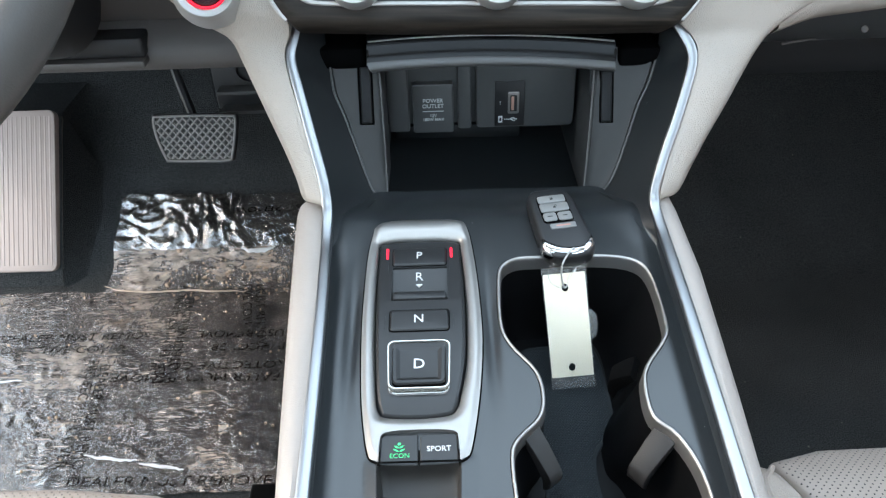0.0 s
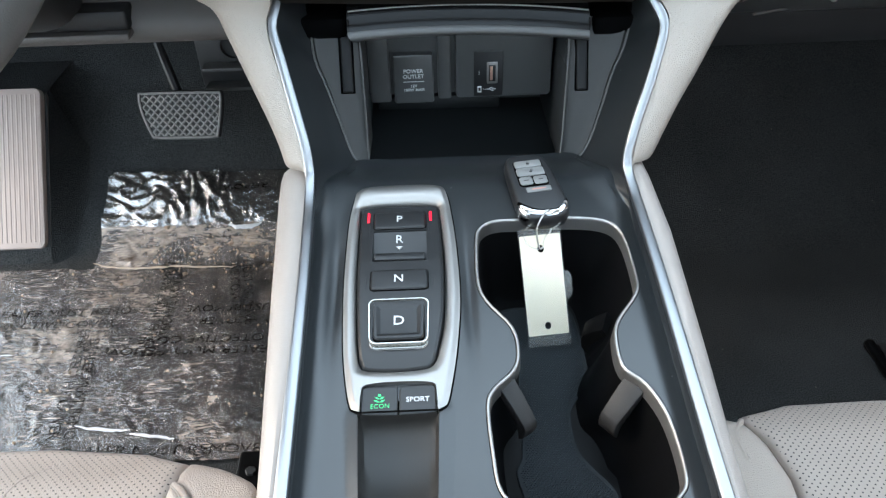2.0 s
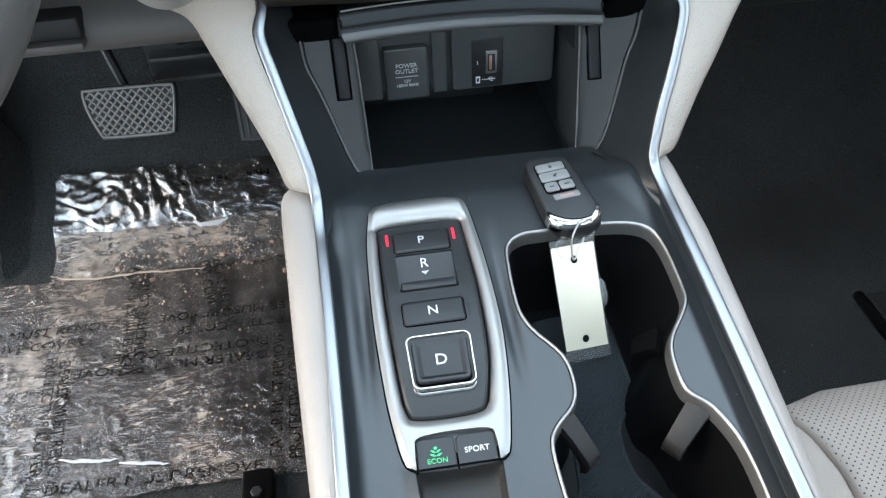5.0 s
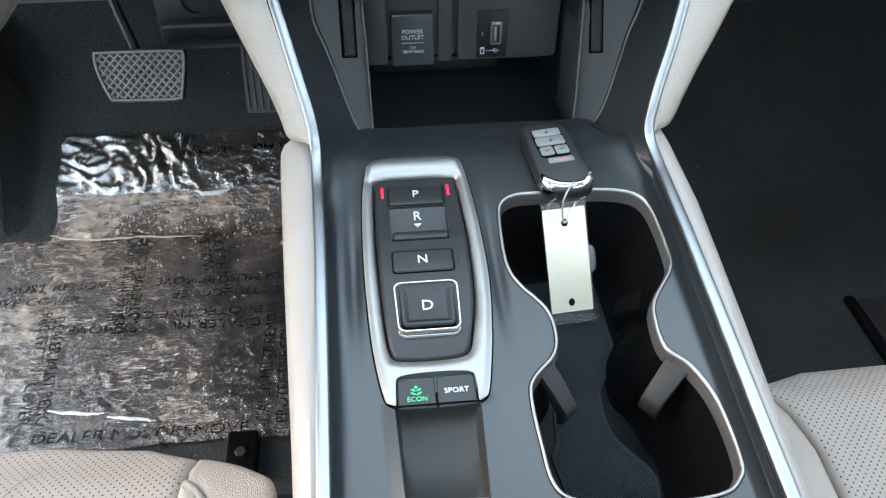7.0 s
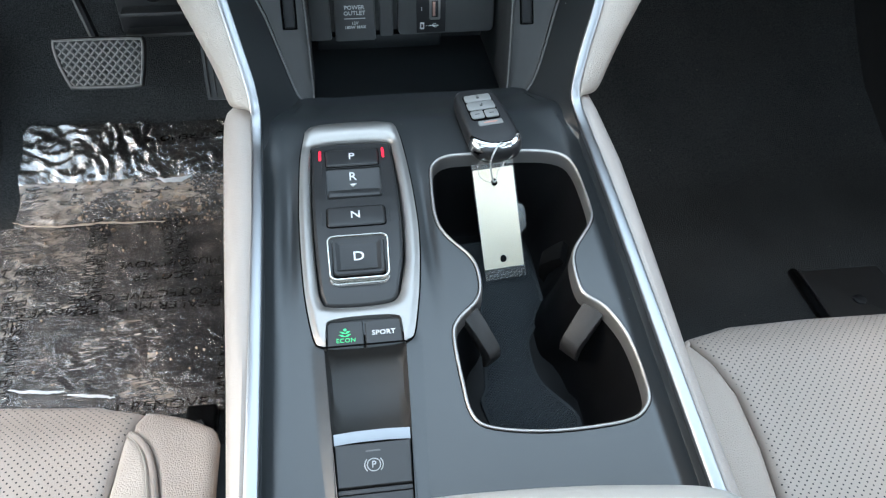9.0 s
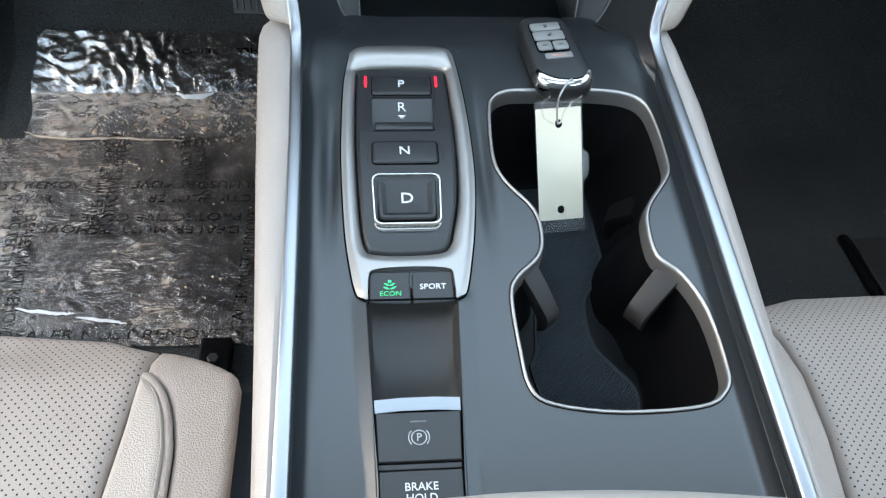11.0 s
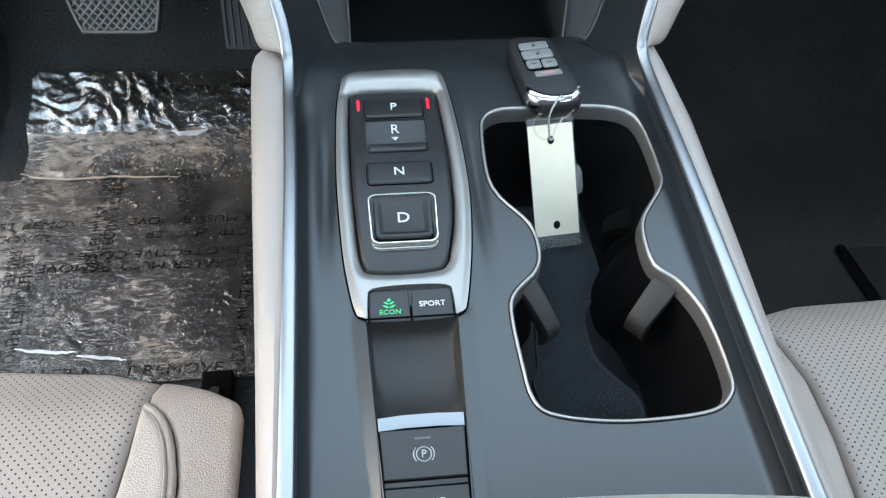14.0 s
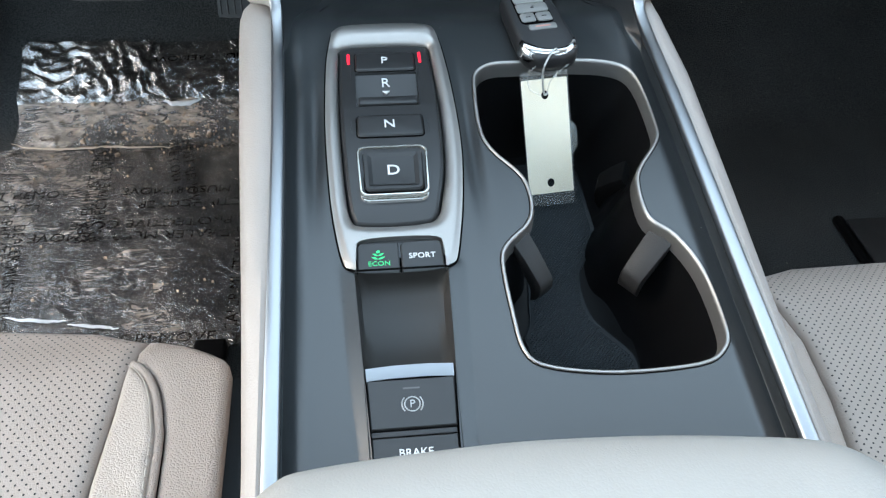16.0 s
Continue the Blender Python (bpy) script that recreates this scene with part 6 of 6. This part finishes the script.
for i in range(300):
    x, y = rng.uniform(-0.6, -0.12), rng.uniform(0.52, 0.93)
    if i > 80:
        # flakes gathered before the toe board
        x, y = rng.gauss(-0.29, 0.07), rng.gauss(0.838, 0.020)
        if not (-0.45 < x < -0.11 and 0.795 < y < 0.885):
            continue
    r = rng.uniform(0.0005, 0.0017) * (2.4 if rng.random() < 0.08 else 1)
    z = floor_z(y) + 0.008
    solid([(x + r * math.cos(a) * rng.uniform(0.7, 1.3), y + r * math.sin(a) * rng.uniform(0.7, 1.3)) for a in np.linspace(0, 6.283, 7)[:-1]], [(0, z - 0.003), (0, z - 0.0012), (-0.4 * r, z - 0.0012 + 0.5 * r)], bm=bm)
tagged(part("mud_crumbs", bm, material("dry_mud", (0.30, 0.22, 0.16), 0.9, grain=0.5)), "scattered crumbs of dry mud on the film", "mud", kind="stuff")
sb = tagged(part("seat_bracket", box(-0.205, -0.174, 0.436, 0.490, 0.0, 0.016, 0.003), WELL), "black seat rail bracket on the floor carpet", "bracket")
part("bolt", solid([(-0.1895 + 0.006 * math.cos(a), 0.463 + 0.006 * math.sin(a)) for a in np.linspace(0, 6.283, 7)[:-1]], [(0, 0.014), (0, 0.018), (-0.001, 0.019)]), INK, sb)
plate = tagged(part("floor_plate", box(0.526, 0.630, 0.500, 0.617, 0.0, 0.006, 0.003), RUBBER_GREY), "dark grey floor plate with a black edge strip", "floor plate")
part("edge_strip", box(0.512, 0.5235, 0.490, 0.621, 0.0, 0.010, 0.004), WELL, plate, "black rubber edge strip")
part("bolt", solid([(0.575 + 0.008 * math.cos(a), 0.560 + 0.008 * math.sin(a)) for a in np.linspace(0, 6.283, 13)[:-1]], [(0, 0.004), (0, 0.008), (-0.002, 0.009)]), PLASTIC_DARK, plate)

# ---- seats ----
def cushion(outline, r, top, tilt, down):
    """A stuffed panel: rounded over its rim, hanging down at the sides."""
    o = ccw(outline)
    def h(P):
        k = 1 - np.minimum(distance_many(P, o), r) / r
        return top + np.array([tilt(float(x), float(y)) for x, y in P]) - r * 0.8 * (1 - np.sqrt(np.maximum(0.0, 1 - k * k)))
    rim = []
    for (x1, y1), (x2, y2) in zip(o, o[1:] + o[:1]):
        m = max(1, int(math.hypot(x2 - x1, y2 - y1) / 0.006))
        rim += [(x1 + (x2 - x1) * i / m, y1 + (y2 - y1) * i / m) for i in range(m)]
    rings = [p for k in (0.12, 0.35, 0.65, 1.0) for p in grow(rim, -k * r)]
    inner = [p for p, ok in zip(rings, inside_many(rings, rim)) if ok]
    return sheet(rim, [], 0.006, h, down, inner, 1.25 * r)


def seat(name, label, m, plain=False):
    """The front of a car seat, seen from above; x grows towards the console, y ahead. plain: one smooth bolster with no piping."""
    s = thing(name, label, "car seat", m, "front seats")
    fall = lambda x, y: -0.016 * smoothstep(-0.03, 0.035, y) ** 2 - 0.02 * smoothstep(-0.02, -0.45, y)
    edge = [(-0.050, -0.50), (-0.0510, -0.16), (-0.0545, -0.125), (-0.0590, -0.090), (-0.0605, -0.048), (-0.0550, -0.020), (-0.0460, 0.002), (-0.047, 0.012)] if plain else [(-0.066, -0.50), (-0.064, -0.08), (-0.0600, -0.040), (-0.0560, -0.010), (-0.0525, 0.018)]
    part("seat_panel", cushion([(-0.40, -0.50)] + edge + ([(-0.085, 0.0255), (-0.15, 0.0275), (-0.22, 0.024), (-0.40, 0.008)] if plain else [(-0.085, 0.0315), (-0.15, 0.039), (-0.22, 0.040), (-0.40, 0.035)]), 0.008, 0.0, fall, 0.05), BEIGE_HOLES, s, "perforated grey-beige leather", smooth=60)
    if plain:
        part("outer_bolster", cushion([(x + 0.0022, y) for x, y in edge[:-1]][::-1] + [(0.000, -0.50), (0.0005, -0.20), (0.0004, -0.05), (-0.0010, -0.022), (-0.0050, -0.010), (-0.016, 0.001), (-0.032, 0.008)], 0.0075, 0.0005, fall, 0.06), BEIGE_SMOOTH, s, "smooth grey-beige leather", smooth=60)
        fold_line = spline([(-0.0430, 0.0030), (-0.0380, -0.0040), (-0.0340, -0.0100), (-0.0330, -0.0200), (-0.0345, -0.0340)], 5)
        part("piping", tube([(x, y, -0.0010 + fall(x, y)) for x, y in fold_line], 0.0022, 8), BEIGE_SMOOTH, s, "short leather fold")
        part("side_skirt", box(-0.05, 0.014, -0.50, -0.012, -0.20, -0.010, 0.006), RUBBER, s, "black mesh side")
        part("front_skirt", box(-0.40, -0.01, -0.45, 0.004, -0.17, -0.035, 0.02), BEIGE_SEAT, s)
        part("base", box(-0.38, -0.01, -0.48, -0.05, -0.257, -0.16, 0.01), PLASTIC_DARK, s, "dark seat base")
        return s
    seam = spline([(-0.0575, -0.004), (-0.048, -0.012), (-0.040, -0.025), (-0.0345, -0.045), (-0.032, -0.075), (-0.033, -0.20), (-0.036, -0.50)], 6)
    part("inner_bolster", cushion([(-0.0645, -0.50), (-0.0625, -0.08), (-0.0585, -0.040), (-0.0570, -0.006)] + [(x - 0.0020, y) for x, y in seam[2:]], 0.0042, 0.000, lambda x, y: fall(x, y) + 0.003 * smoothstep(-0.06, -0.03, x), 0.05), BEIGE_SMOOTH, s, smooth=60)
    part("outer_bolster", cushion([(-0.0510, 0.0165), (-0.0545, 0.004)] + [(x + 0.0020, y) for x, y in seam[1:]] + [(0.000, -0.50)] + [(0.0005, -0.20), (0.0004, -0.05), (0.0001, -0.019), (-0.0004, -0.0140), (-0.0018, -0.0098), (-0.0042, -0.0064), (-0.0078, -0.0038), (-0.013, 0.0000), (-0.021, 0.0052), (-0.030, 0.0100), (-0.040, 0.0142), (-0.046, 0.0162)], 0.0062, 0.0005, fall, 0.06), BEIGE_SEAT, s, smooth=60)
    pip = part("piping", tube([(x, y, -0.0006 + fall(x, y)) for x, y in seam[2:]], 0.0024, 10), BEIGE_SEAT, s, "rounded leather piping")
    bm = bmesh.new()
    for i in range(3, len(seam) - 8):
        for t in (0.0, 0.5):
            x, y = seam[i][0] * (1 - t) + seam[i + 1][0] * t - 0.0034, seam[i][1] * (1 - t) + seam[i + 1][1] * t
            if y > -0.14:
                z = fall(x, y) + 0.003 * smoothstep(-0.06, -0.03, x) - 0.0002
                tube([(x, y, z), (x + (seam[i + 1][0] - seam[i][0]) * 0.3, y + (seam[i + 1][1] - seam[i][1]) * 0.3, z)], 0.0005, 5, bm=bm)
    part("stitching", bm, THREAD, pip, "pale stitches")
    part("panel_seam", tube([(x, y, fall(x, y) - 0.0005) for x, y in spline([(-0.140, 0.0195), (-0.148, 0.0125), (-0.1555, 0.004), (-0.160, -0.012), (-0.163, -0.037), (-0.166, -0.10), (-0.168, -0.30)], 6)], 0.0008, 6), BEIGE_SEAT, s, "fine seam across the panel")
    part("side_skirt", box(-0.05, 0.014, -0.50, -0.012, -0.20, -0.010, 0.006), RUBBER, s, "black mesh side")
    part("front_skirt", box(-0.40, -0.01, -0.45, 0.004, -0.17, -0.035, 0.02), BEIGE_SEAT, s)
    part("base", box(-0.38, -0.01, -0.48, -0.05, -0.257, -0.16, 0.01), PLASTIC_DARK, s, "dark seat base")
    return s


seat("driver_seat", "grey-beige perforated leather driver seat beside the console", pose(-0.112, 0.286, 0.2575))
ps = seat("passenger_seat", "grey-beige perforated leather passenger seat beside the console", Matrix.Identity(4), True)
ps.matrix_basis = pose(0.1735, 0.322, 0.243) @ Matrix.Diagonal((-1, 1, 1, 1))

# ---- key fob, ring and tag ----
FOB = C @ pose(0.0752, 0.1190, 0.0068, 0, 0, 7.5)
fob = thing("key_fob", "dark grey car key fob with chrome end lying on the console", "car key", FOB)
line = ccw(spline([(-0.0155, 0.0235), (-0.0135, 0.0300), (-0.0080, 0.0330), (0.0030, 0.0325), (0.0125, 0.0290), (0.0160, 0.0215), (0.0178, 0.004), (0.0188, -0.0165), (0.0178, -0.0255), (0.0115, -0.0320), (0.0, -0.0330), (-0.0090, -0.0315), (-0.0148, -0.0245), (-0.0162, -0.0140), (-0.0162, 0.004)], 4, True))
part("shell", solid(line, [(-0.0035, -0.0068), (-0.0008, -0.0050), (0, -0.0015), (-0.0006, 0.0036), (-0.0013, 0.0053), (-0.0024, 0.0063), (-0.0040, 0.0066)]), SHELL, fob, "black shell", smooth=50)
# the chrome end: a shallow V with two raised arms
CHROME_TOP = [(-0.0142, -0.0150), (-0.0122, -0.0192), (-0.0032, -0.0256), (0.0085, -0.0264), (0.0142, -0.0212), (0.0166, -0.0168)]
CHROME_LOW = [(-0.0168, -0.0180), (-0.0152, -0.0250), (-0.0075, -0.0312), (0.0080, -0.0322), (0.0158, -0.0276), (0.0192, -0.0205)]
ta, tb = spline(CHROME_TOP, 3), spline(CHROME_LOW, 3)
rows = []
for t, n in ((0.0, 0.0050), (0.0, 0.0072), (0.12, 0.0078), (0.45, 0.0076), (0.8, 0.0058), (1.0, 0.0030), (1.0, -0.0005)):
    rows.append([(p[0] + (q[0] - p[0]) * t, p[1] + (q[1] - p[1]) * t, n - 0.0014 * (abs(2 * k / (len(ta) - 1) - 1)) ** 6) for k, (p, q) in enumerate(zip(ta, tb))])
part("chrome_end", loft(rows), MIRROR, fob, "bright chrome end piece", smooth=50)
BUTTON = material("fob_button_grey", (0.17, 0.17, 0.165), 0.42, tint=0.05)
part("button_bed", slab(rrect(0.0000, 0.0110, 0.0206, 0.0275, 0.003, 4), 0.004, 0.0069, 0.0004), GAP, fob, "dark bed between the buttons")


def fob_button(cx, cy, w, h, label, lock=0):
    b = part("fob_button", slab(rrect(cx, cy, w, h, 0.0018, 4), 0.004, 0.0078, 0.0007), BUTTON, fob, label)
    if lock:
        bm = box(cx - 0.0010, cx + 0.0010, cy - 0.0012, cy + 0.0003, 0.0076, 0.0080, 0.0002)
        tube([(cx + (0.0010 if lock == 2 else 0) - 0.0007, cy + 0.0003, 0.0079), (cx + (0.0010 if lock == 2 else 0) - 0.0005, cy + 0.0014, 0.0079), (cx + (0.0010 if lock == 2 else 0) + 0.0005, cy + 0.0014, 0.0079), (cx + (0.0010 if lock == 2 else 0) + 0.0007, cy + 0.0003, 0.0079)], 0.0002, 4, bm=bm)
        part("button_mark", bm, INK, b, "dark padlock symbol", smooth=0)
    else:
        part("button_mark", box(cx - 0.0016, cx + 0.0016, cy - 0.0004, cy + 0.0003, 0.0076, 0.0080, 0.0002), INK, b, "small dark symbol", smooth=0)
    return b


fob_button(0.0000, 0.0200, 0.0188, 0.0072, "pale silver button with padlock", 1)
fob_button(0.0001, 0.0118, 0.0194, 0.0082, "pale silver button with padlock", 2)
fob_button(-0.0049, 0.0029, 0.0090, 0.0078, "pale silver button")
fob_button(0.0050, 0.0027, 0.0094, 0.0078, "pale silver button with symbol")
panic = part("panic_button", slab(rrect(0.0016, -0.0061, 0.0170, 0.0046, 0.0009, 3), 0.004, 0.0074, 0.0006), BUTTON, fob, "narrow pale panic button")
part("button_mark", box(-0.0030, 0.0062, -0.0067, -0.0055, 0.0072, 0.0076, 0.0002), material("faded_red", (0.42, 0.20, 0.17), 0.5), panic, "faded red bar of tiny print", smooth=0)

tag = thing("key_tag", "cream paper key tag in a clear sleeve above the cup holder", "key tag")
T0, T1 = Vector((0.0755, 0.3865, 0.3640)), Vector((0.0810, 0.3475, 0.3020))
down = (T1 - T0).normalized()
across = Vector((1, 0.02, 0.06))
across = (across - down * across.dot(down)).normalized()
nrm = across.cross(-down).normalized()
TM = Matrix((( *across, ), ( *(-down), ), ( *nrm, ))).transposed().to_4x4()
TM.translation = (T0 + T1) / 2
card = ccw(rrect(0, 0.0015, 0.0270, 0.0680, 0.0006, 2))
h1 = [(0.0022 * math.cos(a), 0.0262 + 0.0026 * math.sin(a)) for a in np.linspace(0, 6.283, 17)[:-1]]
h2 = [(0.0022 * math.cos(a), -0.0262 + 0.0026 * math.sin(a)) for a in np.linspace(0, 6.283, 17)[:-1]]
curve = lambda x, y: 0.0006 * math.sin(y * 40) + 0.0003 * math.sin(x * 150)
part("card", sheet(card, [h1, h2], 0.005, each(curve), 0.0004), TAG, tag, "cream paper card")
part("sleeve", sheet(ccw(rrect(0, 0.0, 0.0285, 0.0800, 0.001, 2)), [h1, h2], 0.006, each(lambda x, y: curve(x, y) + 0.0007)), CLEAR, tag, "clear plastic sleeve")
part("sleeve_corner", slab(rrect(0.0125, -0.001, 0.0150, 0.0200, 0.0055, 5), -0.0090, -0.0084, 0.0002), CLEAR, tag, "rounded clear plastic corner behind the card")
tag.matrix_basis = TM
kr = thing("key_ring", "thin wire loop joining fob and tag", "wire loop")
a, b = FOB @ Vector((0.002, -0.0290, 0.0085)), TM @ Vector((0.0, 0.0262, 0.001))
mid1, mid2 = (a + b) / 2 + Vector((-0.0060, -0.006, 0.006)), (a + b) / 2 + Vector((0.0050, 0.004, -0.002))
part("wire", tube(spline([tuple(a), tuple(mid1), tuple(b), tuple(mid2)], 8, True), 0.0006, 6, True), SILVER, kr)
c, d = FOB @ Vector((-0.0130, -0.0290, 0.0010)), TM @ Vector((0.0080, 0.0330, 0.0015))
part("wire", tube(spline([tuple(FOB @ Vector((-0.0105, -0.0335, 0.0015))), tuple(c + Vector((-0.001, -0.004, -0.006))), tuple(TM @ Vector((-0.0085, 0.0300, 0.0018))), tuple(b), tuple(TM @ Vector((0.0040, 0.0345, 0.0020))), tuple(FOB @ Vector((0.0090, -0.0345, 0.0010)))], 8), 0.0005, 6), CLEAR, kr, "clear plastic string")
